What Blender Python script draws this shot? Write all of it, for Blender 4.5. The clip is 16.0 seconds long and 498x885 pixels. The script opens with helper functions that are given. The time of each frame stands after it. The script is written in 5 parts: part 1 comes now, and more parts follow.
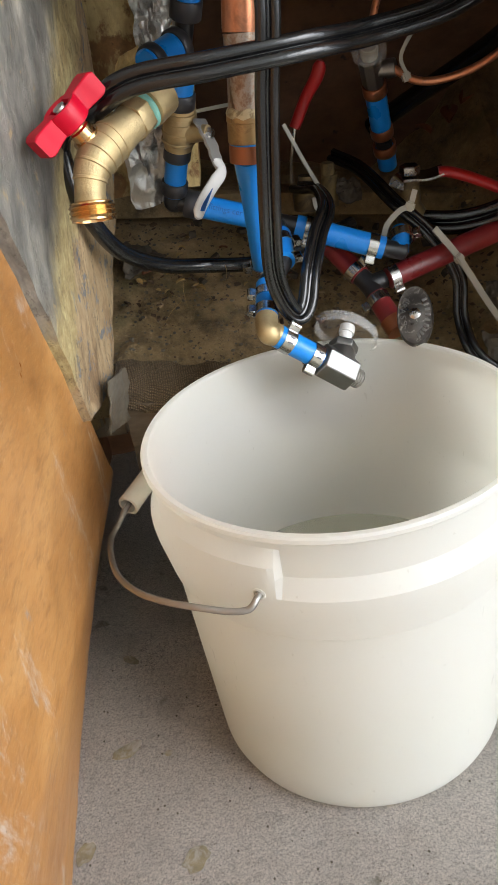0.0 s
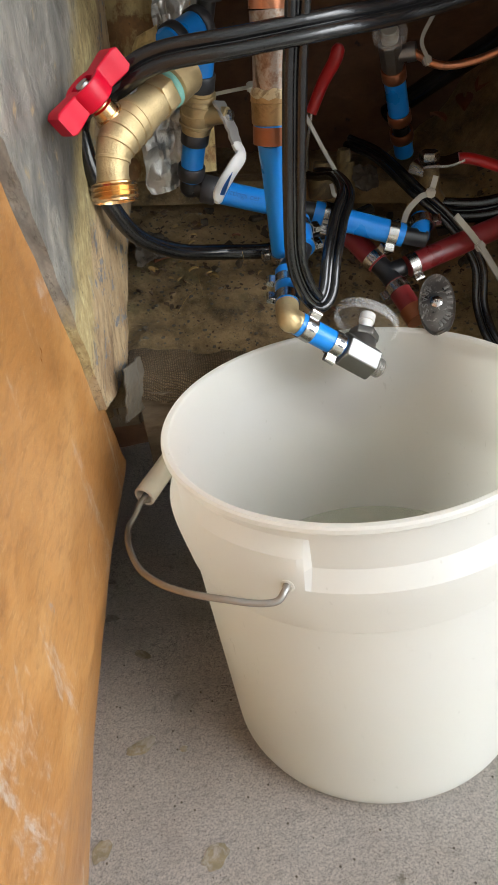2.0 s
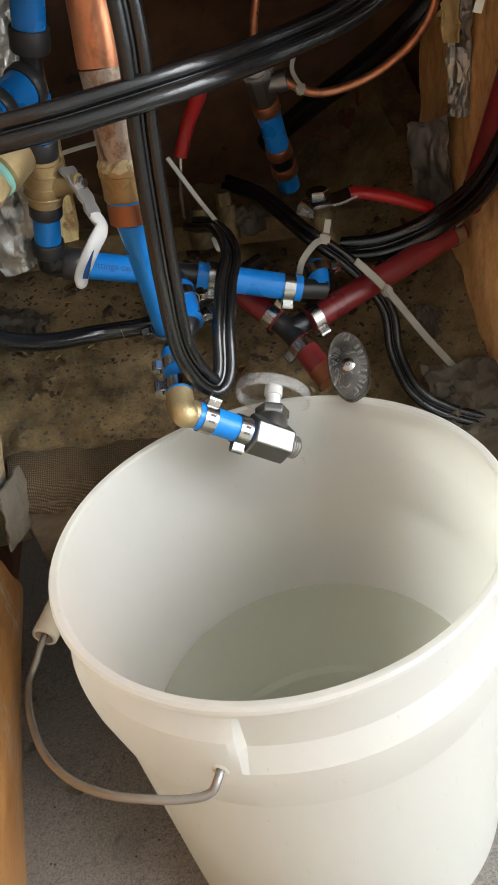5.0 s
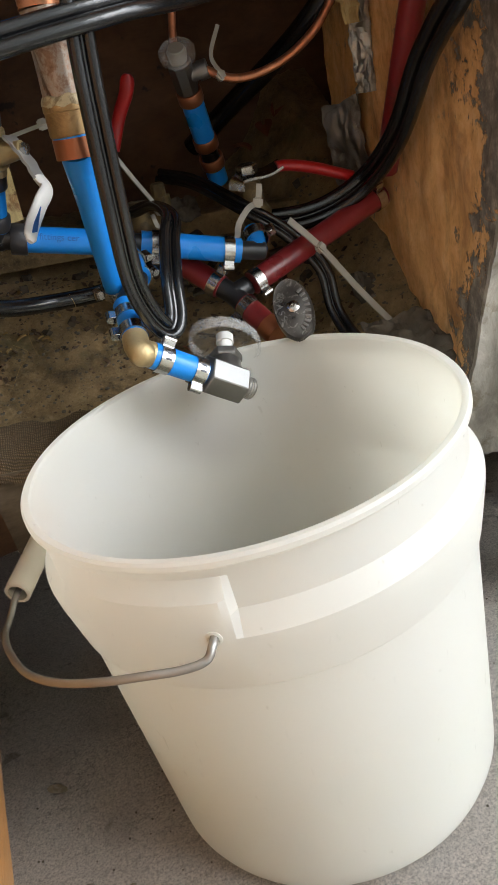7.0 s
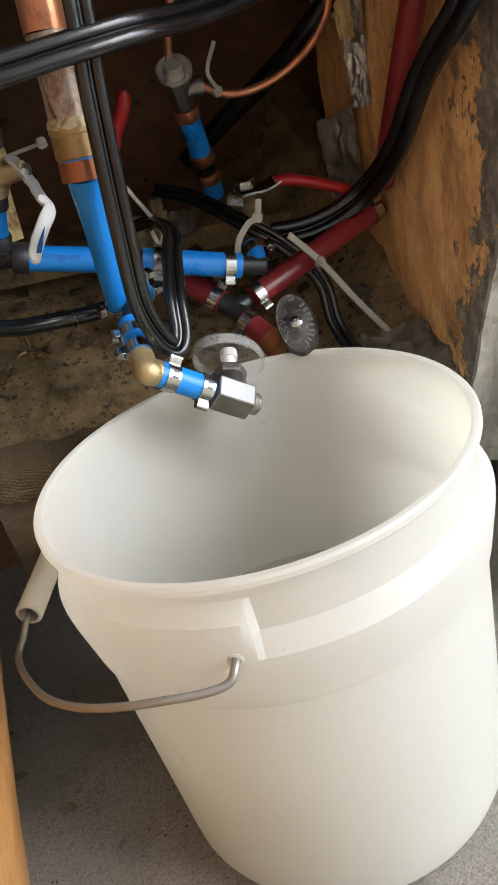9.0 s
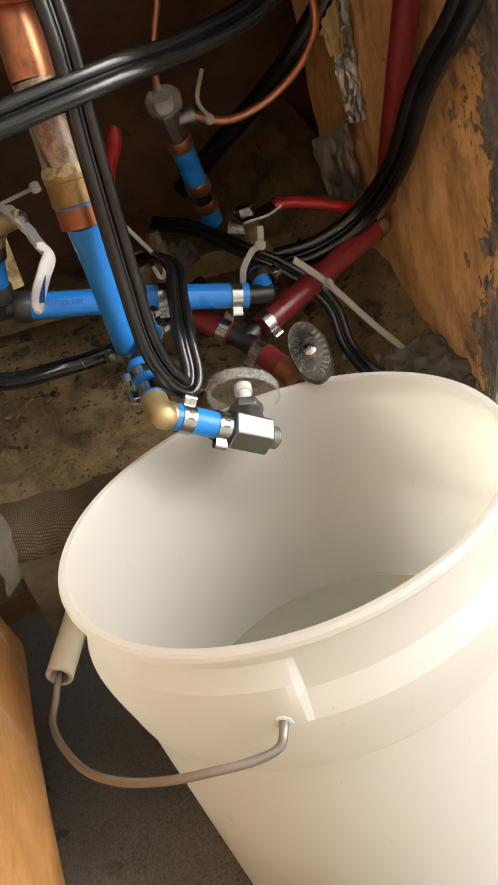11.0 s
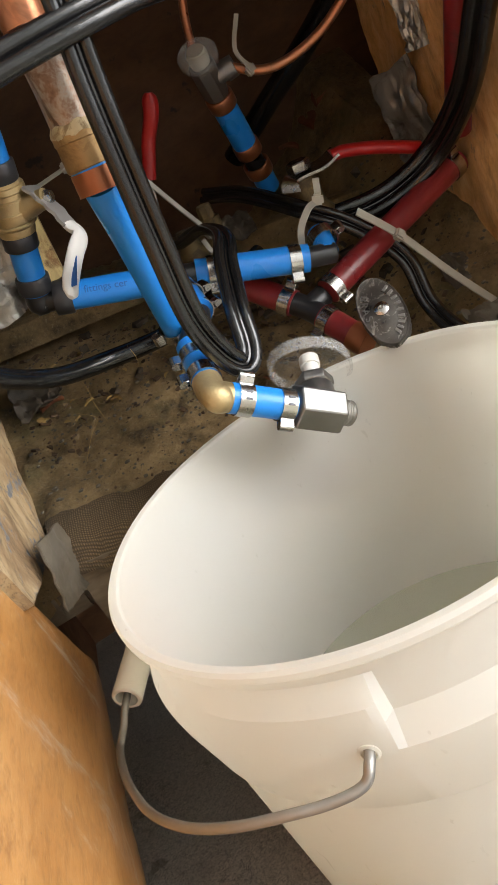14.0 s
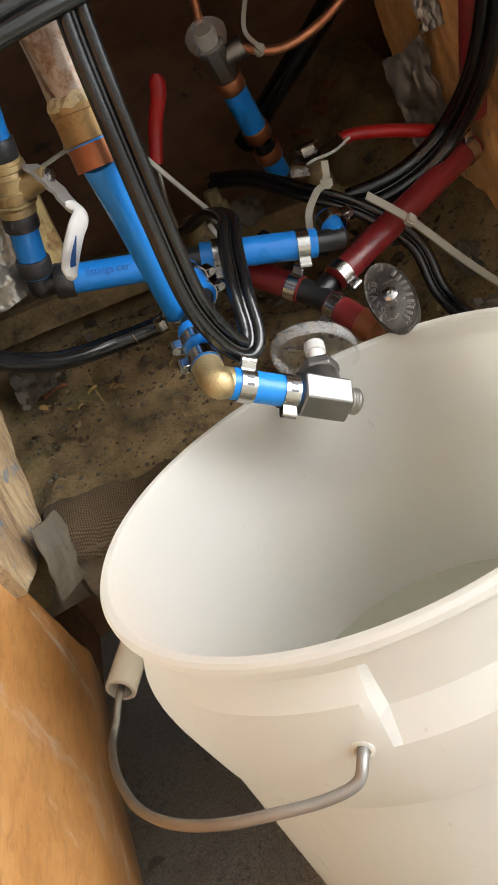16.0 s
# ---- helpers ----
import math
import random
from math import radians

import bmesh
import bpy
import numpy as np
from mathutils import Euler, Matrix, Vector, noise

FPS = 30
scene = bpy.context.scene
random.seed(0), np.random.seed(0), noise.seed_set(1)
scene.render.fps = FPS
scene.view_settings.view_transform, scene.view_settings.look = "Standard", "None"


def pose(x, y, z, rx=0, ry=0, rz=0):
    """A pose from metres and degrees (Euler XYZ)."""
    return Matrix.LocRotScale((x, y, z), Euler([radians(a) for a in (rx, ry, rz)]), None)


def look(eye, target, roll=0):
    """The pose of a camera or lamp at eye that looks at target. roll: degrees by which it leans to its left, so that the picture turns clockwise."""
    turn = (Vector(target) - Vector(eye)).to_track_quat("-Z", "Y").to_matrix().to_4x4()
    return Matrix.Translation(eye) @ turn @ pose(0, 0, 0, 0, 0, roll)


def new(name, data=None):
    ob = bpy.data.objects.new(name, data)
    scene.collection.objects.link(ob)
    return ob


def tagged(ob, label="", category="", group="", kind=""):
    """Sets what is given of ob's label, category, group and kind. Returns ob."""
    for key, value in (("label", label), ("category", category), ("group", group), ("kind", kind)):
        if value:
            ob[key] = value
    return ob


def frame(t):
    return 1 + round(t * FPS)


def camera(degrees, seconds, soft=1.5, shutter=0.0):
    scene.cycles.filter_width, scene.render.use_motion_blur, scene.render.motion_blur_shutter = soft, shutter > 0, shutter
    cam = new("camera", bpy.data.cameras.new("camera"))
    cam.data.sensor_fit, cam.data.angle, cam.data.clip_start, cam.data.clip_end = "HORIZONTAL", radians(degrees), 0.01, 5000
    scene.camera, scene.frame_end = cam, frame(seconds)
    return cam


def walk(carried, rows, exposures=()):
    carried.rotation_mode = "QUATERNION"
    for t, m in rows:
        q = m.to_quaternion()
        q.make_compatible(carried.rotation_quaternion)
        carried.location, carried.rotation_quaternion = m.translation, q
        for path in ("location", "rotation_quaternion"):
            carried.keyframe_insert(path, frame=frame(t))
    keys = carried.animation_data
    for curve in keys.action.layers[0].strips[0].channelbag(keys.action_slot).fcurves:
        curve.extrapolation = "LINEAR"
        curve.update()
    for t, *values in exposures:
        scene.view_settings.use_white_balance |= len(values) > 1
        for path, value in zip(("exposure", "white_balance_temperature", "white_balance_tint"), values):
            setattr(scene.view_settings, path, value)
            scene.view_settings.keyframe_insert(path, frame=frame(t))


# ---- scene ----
import itertools

cam = camera(35.26, 16.0)
# seconds, eye, yaw, pitch, roll
ROWS = [
    (0, -0.0327, -0.4344, 0.4928, 2.79, -30.19, -9.38),
    (0.5, -0.0362, -0.4321, 0.4875, 2.76, -30.23, -9.37),
    (1, -0.0671, -0.4255, 0.4914, 2.37, -30.39, -8.82),
    (1.5, -0.0601, -0.4276, 0.4872, 2.34, -30.40, -8.83),
    (2, -0.0528, -0.4264, 0.4856, 2.16, -30.52, -8.91),
    (2.5, -0.0592, -0.4265, 0.4856, 1.84, -30.86, -8.82),
    (3, -0.0537, -0.4268, 0.4894, 1.63, -31.45, -8.90),
    (3.5, -0.0421, -0.4296, 0.5057, 1.49, -32.24, -9.61),
    (4, -0.0310, -0.4137, 0.5108, 0.66, -33.06, -10.89),
    (4.5, -0.0159, -0.3942, 0.5143, -0.64, -33.00, -12.50),
    (5, -0.0245, -0.3288, 0.5042, -3.66, -32.13, -13.75),
    (5.2, -0.0247, -0.3324, 0.5188, -4.73, -31.02, -14.54),
    (7.3, -0.0704, -0.3843, 0.4197, -10.84, -25.82, -16.13),
    (7.5, -0.0705, -0.3846, 0.4216, -11.05, -25.81, -16.08),
    (8, -0.0778, -0.3824, 0.4302, -11.42, -26.01, -16.13),
    (8.5, -0.0788, -0.3813, 0.4297, -11.61, -26.15, -16.30),
    (9, -0.0786, -0.3758, 0.4378, -11.79, -26.17, -16.75),
    (11.3, -0.0764, -0.3502, 0.4483, -11.02, -25.17, -22.65),
    (11.5, -0.0764, -0.3489, 0.4442, -10.60, -25.01, -23.51),
    (12, -0.0736, -0.3498, 0.4406, -9.38, -24.74, -24.88),
    (12.5, -0.0677, -0.3399, 0.4326, -7.43, -23.97, -26.45),
    (13, -0.0599, -0.3240, 0.4126, -5.72, -23.15, -27.73),
    (13.5, -0.0536, -0.3136, 0.4130, -4.54, -22.55, -28.70),
    (14, -0.0537, -0.3101, 0.4077, -3.75, -22.12, -29.43),
    (14.5, -0.0494, -0.3110, 0.3989, -3.38, -21.77, -29.83),
    (15, -0.0417, -0.3125, 0.3867, -3.10, -21.67, -29.87),
    (15.5, -0.0455, -0.3055, 0.3909, -2.81, -21.50, -29.55),
    (16, -0.0495, -0.3026, 0.3947, -2.61, -21.60, -29.08),
]


def aim(x, y, z, yaw, pitch, roll):
    return pose(x, y, z, 90 + pitch, 0, yaw) @ pose(0, 0, 0, 0, 0, roll)


walk(cam, [(t, aim(*row)) for t, *row in ROWS], [(0.0, 0.95, 6500, 12), (5.0, 0.97, 6500, 11), (9.0, 0.98, 6450, 12), (11.3, 1.1, 7300, 15), (13.5, 1.16, 7000, 14), (16.0, 1.17, 6750, 13)])

# ---- world ----
WORLD = bpy.data.worlds.new("overcast")
scene.world = WORLD
WORLD.use_nodes = True
_wn = WORLD.node_tree.nodes
_sky = _wn.new("ShaderNodeTexSky")
_sky.sky_type, _sky.sun_disc = "NISHITA", False
_sky.sun_elevation, _sky.sun_rotation = radians(32), radians(136)
WORLD.node_tree.links.new(_sky.outputs[0], _wn["Background"].inputs[0])
_wn["Background"].inputs[1].default_value = 0.15


def lamp(name, kind, power, m, color=(1, 1, 1), **sizes):
    data = bpy.data.lights.new(name, kind)
    data.energy, data.color = power, color
    for key, value in sizes.items():
        if key == "size":
            data.size = value
        elif key == "size_y":
            data.shape, data.size_y = "RECTANGLE", value
        elif key == "angle":
            data.angle = value
    ob = new(name, data)
    ob.matrix_world = m
    return ob


lamp("sun", "SUN", 1.1, look((1.95, -2.0, 1.75), (0, 0, 0)), (0.92, 0.97, 1.0), angle=radians(40))
# unseen area lamp, added for sky light from the right through an assumed doorway
lamp("side_opening_lamp", "AREA", 39, look((1.78, -1.45, 1.2), (0, -1.45, 1.2)), (0.8, 0.91, 1.0), size=2.5, size_y=2.35)

# ---- materials ----


class Mat:
    """A node material with a principled shader and a few shorthands."""

    def __init__(self, name, color=(0.5, 0.5, 0.5), rough=0.5, metal=0.0, spec=0.5):
        self.m = bpy.data.materials.new(name)
        self.m.use_nodes = True
        self.t = self.m.node_tree
        self.p = self.t.nodes["Principled BSDF"]
        self.p.inputs["Base Color"].default_value = (*color, 1)
        self.p.inputs["Roughness"].default_value = rough
        self.p.inputs["Metallic"].default_value = metal
        self.p.inputs["Specular IOR Level"].default_value = spec
        self.co = self.t.nodes.new("ShaderNodeTexCoord").outputs["Object"]

    def node(self, kind, **values):
        n = self.t.nodes.new(kind)
        for key, value in values.items():
            n.inputs[key].default_value = value
        return n

    def link(self, a, b):
        self.t.links.new(a, b)

    def noise(self, scale, detail=6, rough=0.55, stretch=(1, 1, 1), turn=(0, 0, 0), warp=0.0):
        mp = self.node("ShaderNodeMapping", Scale=stretch, Rotation=[radians(a) for a in turn])
        self.link(self.co, mp.inputs["Vector"])
        n = self.node("ShaderNodeTexNoise", Scale=scale, Detail=detail, Roughness=rough, Distortion=warp)
        self.link(mp.outputs[0], n.inputs["Vector"])
        return n.outputs["Fac"]

    def voronoi(self, scale, feature="DISTANCE_TO_EDGE"):
        n = self.node("ShaderNodeTexVoronoi", Scale=scale)
        n.feature = feature
        self.link(self.co, n.inputs["Vector"])
        return n.outputs["Distance"]

    def ramp(self, fac, *stops):
        r = self.t.nodes.new("ShaderNodeValToRGB")
        e = r.color_ramp.elements
        while len(e) < len(stops):
            e.new(0.5)
        for i, (pos, col) in enumerate(stops):
            col = (col, col, col) if isinstance(col, (int, float)) else col
            e[i].position, e[i].color = pos, (*col, 1)
        self.link(fac, r.inputs[0])
        return r.outputs[0]

    def mix(self, fac, a, b, mode="MIX"):
        n = self.t.nodes.new("ShaderNodeMix")
        n.data_type, n.blend_type = "RGBA", mode
        for k, v in ((0, fac), (6, a), (7, b)):
            if isinstance(v, (int, float)) and k == 0:
                n.inputs[0].default_value = v
            elif isinstance(v, tuple):
                n.inputs[k].default_value = (*v, 1)
            else:
                self.link(v, n.inputs[k])
        return n.outputs[2]

    def color(self, out):
        self.link(out, self.p.inputs["Base Color"])
        return self

    def rough(self, fac, lo, hi):
        self.link(self.ramp(fac, (0.25, lo), (0.75, hi)), self.p.inputs["Roughness"])
        return self

    def bump(self, height, strength=0.4, distance=0.001):
        b = self.node("ShaderNodeBump", Strength=strength, Distance=distance)
        self.link(height, b.inputs["Height"])
        last = self.p.inputs["Normal"]
        if last.is_linked:
            self.link(last.links[0].from_socket, b.inputs["Normal"])
        self.link(b.outputs[0], last)
        return self


def plain(name, color, rough=0.5, metal=0.0, grain=0.12, scale=400, bump=0.15, dirt=None, dirt_at=(0.55, 0.75)):
    """A surface of one colour with fine grain, blotches, and dirt."""
    m = Mat(name, color, rough, metal)
    big, fine = m.noise(scale / 8), m.noise(scale)
    c = m.mix(m.ramp(big, (0.3, 0.0), (0.7, 1.0)), tuple(v * (1 - grain) for v in color), tuple(min(1, v * (1 + grain)) for v in color))
    if dirt:
        c = m.mix(m.ramp(m.noise(scale / 5, 8, 0.7, warp=0.6), (dirt_at[0], 0.0), (dirt_at[1], 0.8)), c, dirt)
    m.color(c).rough(big, max(0.02, rough * 0.75), min(1, rough * 1.3)).bump(fine, bump, 0.0004)
    return m


def concrete():
    m = Mat("concrete", rough=0.85)
    base = m.ramp(m.noise(9, 8, 0.6), (0.3, (0.55, 0.495, 0.435)), (0.7, (0.7, 0.64, 0.57)))
    sand = m.ramp(m.noise(600, 5, 0.85), (0.36, 0.4), (0.5, 1.0), (0.64, 1.3))
    c = m.mix(1.0, base, sand, "MULTIPLY")
    c = m.mix(m.ramp(m.noise(190, 7, 0.8), (0.5, 0.0), (0.62, 0.55)), c, (0.25, 0.225, 0.195))
    c = m.mix(m.ramp(m.noise(45, 9, 0.75), (0.62, 0.0), (0.72, 0.6)), c, (0.36, 0.355, 0.34))
    c = m.mix(m.ramp(m.noise(38, 3, 0.4, warp=0.3), (0.69, 0.0), (0.73, 0.55)), c, (0.12, 0.10, 0.045))
    c = m.mix(m.ramp(m.noise(120, 2, 0.4), (0.78, 0.0), (0.81, 0.6)), c, (0.08, 0.045, 0.035))
    c = m.mix(m.ramp(m.noise(260, 8, 0.8), (0.6, 0.0), (0.68, 0.75)), c, (0.5, 0.49, 0.47))
    c = m.mix(m.ramp(m.noise(330, 8, 0.8, warp=0.4), (0.6, 0.0), (0.66, 0.8)), c, (0.13, 0.125, 0.12))
    c = m.mix(m.ramp(m.noise(16, 4, 0.5), (0.55, 0.0), (0.7, 0.35)), c, (0.2, 0.18, 0.16))
    split = m.ramp(m.noise(13, 9, 0.72, warp=0.3), (0.488, 0.0), (0.495, 1.0), (0.502, 0.0))
    split = m.mix(m.ramp(m.noise(9, 3, 0.5), (0.52, 0.0), (0.6, 1.0)), (0.0, 0.0, 0.0), split)
    c = m.mix(split, c, (0.1, 0.09, 0.08))
    m.color(c).bump(split, 0.6, -0.002).bump(m.noise(60, 8, 0.7), 0.8, 0.008).bump(m.noise(230, 7, 0.8), 1.0, 0.006).bump(m.noise(600, 5, 0.85), 1.0, 0.002)
    return m


def bare_wood(name, lo, hi, along=(1, 1, 0.12), turn=(0, 0, 0), paint=None, paint_at=(0.52, 0.58), knots=None, gloss=0.55, paint_stretch=(1, 1, 0.4), scale=60):
    """Sawn wood with long grain, smears and scraps of old paint."""
    m = Mat(name, rough=gloss)
    grain = m.noise(scale * 3, 8, 0.65, along, turn, 0.5)
    blot = m.noise(scale * 0.35, 6, 0.6, along, turn, 0.8)
    c = m.ramp(grain, (0.25, lo), (0.75, hi))
    c = m.mix(m.ramp(blot, (0.35, 0.0), (0.7, 0.75)), c, tuple(v * 0.62 for v in lo))
    c = m.mix(m.ramp(m.noise(scale * 0.5, 5, 0.6), (0.55, 0.0), (0.8, 0.5)), c, tuple(min(1, v * 1.35) for v in hi))
    relief = grain
    if paint:
        mask = m.ramp(m.noise(scale * 0.45, 9, 0.68, paint_stretch, turn, 0.4), (paint_at[0], 0.0), (paint_at[1], 1.0))
        tone = m.ramp(m.noise(scale * 2, 6, 0.6), (0.3, tuple(v * 0.6 for v in paint)), (0.7, tuple(min(1, v * 1.3) for v in paint)))
        c = m.mix(mask, c, tone)
        m.bump(mask, 0.5, 0.0012)
    if knots:
        c = m.mix(m.ramp(m.noise(scale * 1.6, 4, 0.6), (0.66, 0.0), (0.72, 0.9)), c, knots)
    m.color(c).bump(relief, 0.35, 0.0009).rough(blot, gloss * 0.75, min(1, gloss * 1.35))
    return m


def soil():
    m = Mat("dirt", rough=0.8)
    c = m.ramp(m.noise(26, 12, 0.76), (0.32, (0.06, 0.04, 0.018)), (0.46, (0.24, 0.16, 0.07)), (0.6, (0.4, 0.275, 0.13)), (0.7, (0.5, 0.36, 0.19)))
    c = m.mix(m.ramp(m.noise(380, 6, 0.8), (0.57, 0.0), (0.68, 0.85)), c, (0.4, 0.32, 0.2))
    c = m.mix(m.ramp(m.noise(240, 6, 0.8, warp=0.3), (0.58, 0.0), (0.66, 0.8)), c, (0.04, 0.027, 0.014))
    c = m.mix(m.ramp(m.noise(18, 8, 0.7), (0.53, 0.0), (0.66, 0.55)), c, (0.13, 0.12, 0.045))
    m.color(c).bump(m.noise(160, 10, 0.8), 1.0, 0.004).bump(m.noise(520, 4, 0.8), 0.7, 0.0012).rough(m.noise(20), 0.45, 0.9)
    return m


def burlap():
    m = Mat("burlap", rough=0.95)
    mp = m.node("ShaderNodeMapping", Rotation=(0, 0, radians(8)))
    m.link(m.co, mp.inputs["Vector"])
    waves = []
    for axis in ("X", "Y"):
        w = m.node("ShaderNodeTexWave", Scale=230, Distortion=1.5)
        w.bands_direction = axis
        m.link(mp.outputs[0], w.inputs["Vector"])
        waves.append(w.outputs["Fac"])
    weave = m.mix(1.0, waves[0], waves[1], "MULTIPLY")
    c = m.mix(m.ramp(weave, (0.1, 0.0), (0.6, 1.0)), (0.07, 0.046, 0.023), (0.2, 0.135, 0.07))
    c = m.mix(m.ramp(m.noise(24, 6, 0.7), (0.5, 0.0), (0.66, 0.8)), c, (0.05, 0.034, 0.02))
    m.color(c).bump(weave, 0.9, 0.001)
    return m


def foil_mat():
    m = Mat("foil", (0.5, 0.49, 0.46), 0.35, 0.75)
    dirt = m.ramp(m.noise(60, 6, 0.7), (0.5, 0.0), (0.66, 0.7))
    m.color(m.mix(dirt, (0.46, 0.45, 0.42), (0.16, 0.13, 0.09)))
    m.rough(m.noise(50), 0.24, 0.5).bump(m.noise(45, 3, 0.5, warp=1.5), 0.4, 0.004).bump(m.noise(190, 3, 0.5, warp=1.0), 0.45, 0.0015)
    return m


def clear_plastic():
    m = Mat("clear_plastic", (0.9, 0.9, 0.88), 0.1)
    m.p.inputs["Alpha"].default_value = 0.04
    m.rough(m.noise(120), 0.1, 0.25)
    return m


def pail_plastic():
    m = Mat("pail_plastic", (0.8, 0.8, 0.79), 0.3)
    scuff = m.noise(140, 7, 0.7, (1, 1, 0.25))
    c = m.mix(m.ramp(m.noise(30, 6, 0.6), (0.4, 0.0), (0.8, 0.35)), (0.83, 0.835, 0.83), (0.8, 0.8, 0.78))
    c = m.mix(m.ramp(m.noise(300, 2, 0.3), (0.785, 0.0), (0.8, 0.3)), c, (0.45, 0.43, 0.4))
    c = m.mix(m.ramp(m.noise(210, 3, 0.5, (1, 1, 0.5)), (0.735, 0.0), (0.75, 0.45)), c, (0.4, 0.38, 0.35))
    m.color(c).rough(scuff, 0.24, 0.42).bump(m.noise(55, 3), 0.05, 0.001)
    thin = m.node("ShaderNodeBsdfTranslucent", Color=(0.965, 0.95, 0.87, 1))
    both = m.node("ShaderNodeMixShader", Fac=0.62)
    m.link(m.p.outputs[0], both.inputs[1])
    m.link(thin.outputs[0], both.inputs[2])
    m.link(both.outputs[0], m.t.nodes["Material Output"].inputs["Surface"])
    return m


def copper_mat(name, clean, stain, amount):
    m = Mat(name, clean, 0.34, 0.75)
    f = m.noise(70, 7, 0.65, (1, 1, 0.6), warp=0.6)
    c = m.mix(m.ramp(f, (amount, 0.0), (amount + 0.14, 0.85)), clean, stain)
    m.color(c).rough(f, 0.2, 0.5).bump(m.noise(300), 0.12, 0.0005)
    return m


def old_copper():
    m = Mat("tarnished_copper", rough=0.5, metal=0.55)
    f = m.noise(120, 8, 0.7, (1, 1, 0.9), warp=0.3)
    c = m.ramp(f, (0.3, (0.14, 0.08, 0.05)), (0.45, (0.3, 0.19, 0.13)), (0.55, (0.42, 0.36, 0.3)), (0.7, (0.42, 0.2, 0.12)))
    drip = m.ramp(m.noise(70, 6, 0.6, (1, 1, 0.4), warp=0.8), (0.58, 0.0), (0.64, 0.85))
    m.color(m.mix(drip, c, (0.09, 0.05, 0.03))).rough(f, 0.35, 0.6).bump(f, 0.2, 0.0006)
    return m


CONCRETE = concrete()
SOIL = soil()
BURLAP = burlap()
DIM_CLEAR = clear_plastic()
DIM_CLEAR.p.inputs["Alpha"].default_value = 0.2
FOIL = foil_mat()
CLEAR = clear_plastic()
FROSTED = clear_plastic()
FROSTED.p.inputs["Alpha"].default_value = 0.12
PAIL = pail_plastic()
def varnished():
    m = Mat("varnished_wood", rough=0.35)
    long = m.noise(300, 10, 0.72, (1, 0.22, 0.8), (35, 0, 0), 0.3)
    blot = m.noise(11, 9, 0.62, (1, 0.6, 0.8), (35, 0, 0), 0.5)
    c = m.ramp(blot, (0.28, (0.29, 0.12, 0.033)), (0.5, (0.4, 0.185, 0.055)), (0.72, (0.5, 0.265, 0.095)))
    c = m.mix(m.ramp(long, (0.48, 0.0), (0.66, 0.55)), c, (0.2, 0.075, 0.02))
    c = m.mix(m.ramp(m.noise(120, 9, 0.75, (1, 0.3, 0.8), (35, 0, 0), 0.4), (0.56, 0.0), (0.66, 0.5)), c, (0.22, 0.085, 0.024))
    c = m.mix(m.ramp(m.noise(700, 6, 0.75, (1, 0.2, 0.9), (28, 0, 0)), (0.56, 0.0), (0.68, 0.5)), c, (0.55, 0.36, 0.17))
    scuff = m.ramp(m.noise(15, 14, 0.8, (1, 1, 0.45), warp=0.3), (0.55, 0.0), (0.62, 0.7))
    c = m.mix(scuff, c, (0.5, 0.43, 0.36))
    c = m.mix(m.ramp(m.noise(34, 12, 0.78, (1, 1, 0.35), warp=0.3), (0.63, 0.0), (0.67, 0.75)), c, (0.22, 0.23, 0.26))
    c = m.mix(m.ramp(m.noise(260, 5, 0.65), (0.69, 0.0), (0.73, 0.85)), c, (0.1, 0.05, 0.02))
    m.color(c).rough(blot, 0.24, 0.46).bump(long, 0.3, 0.0008).bump(m.noise(40, 6, 0.6), 0.25, 0.003).bump(scuff, 0.3, 0.0005)
    return m


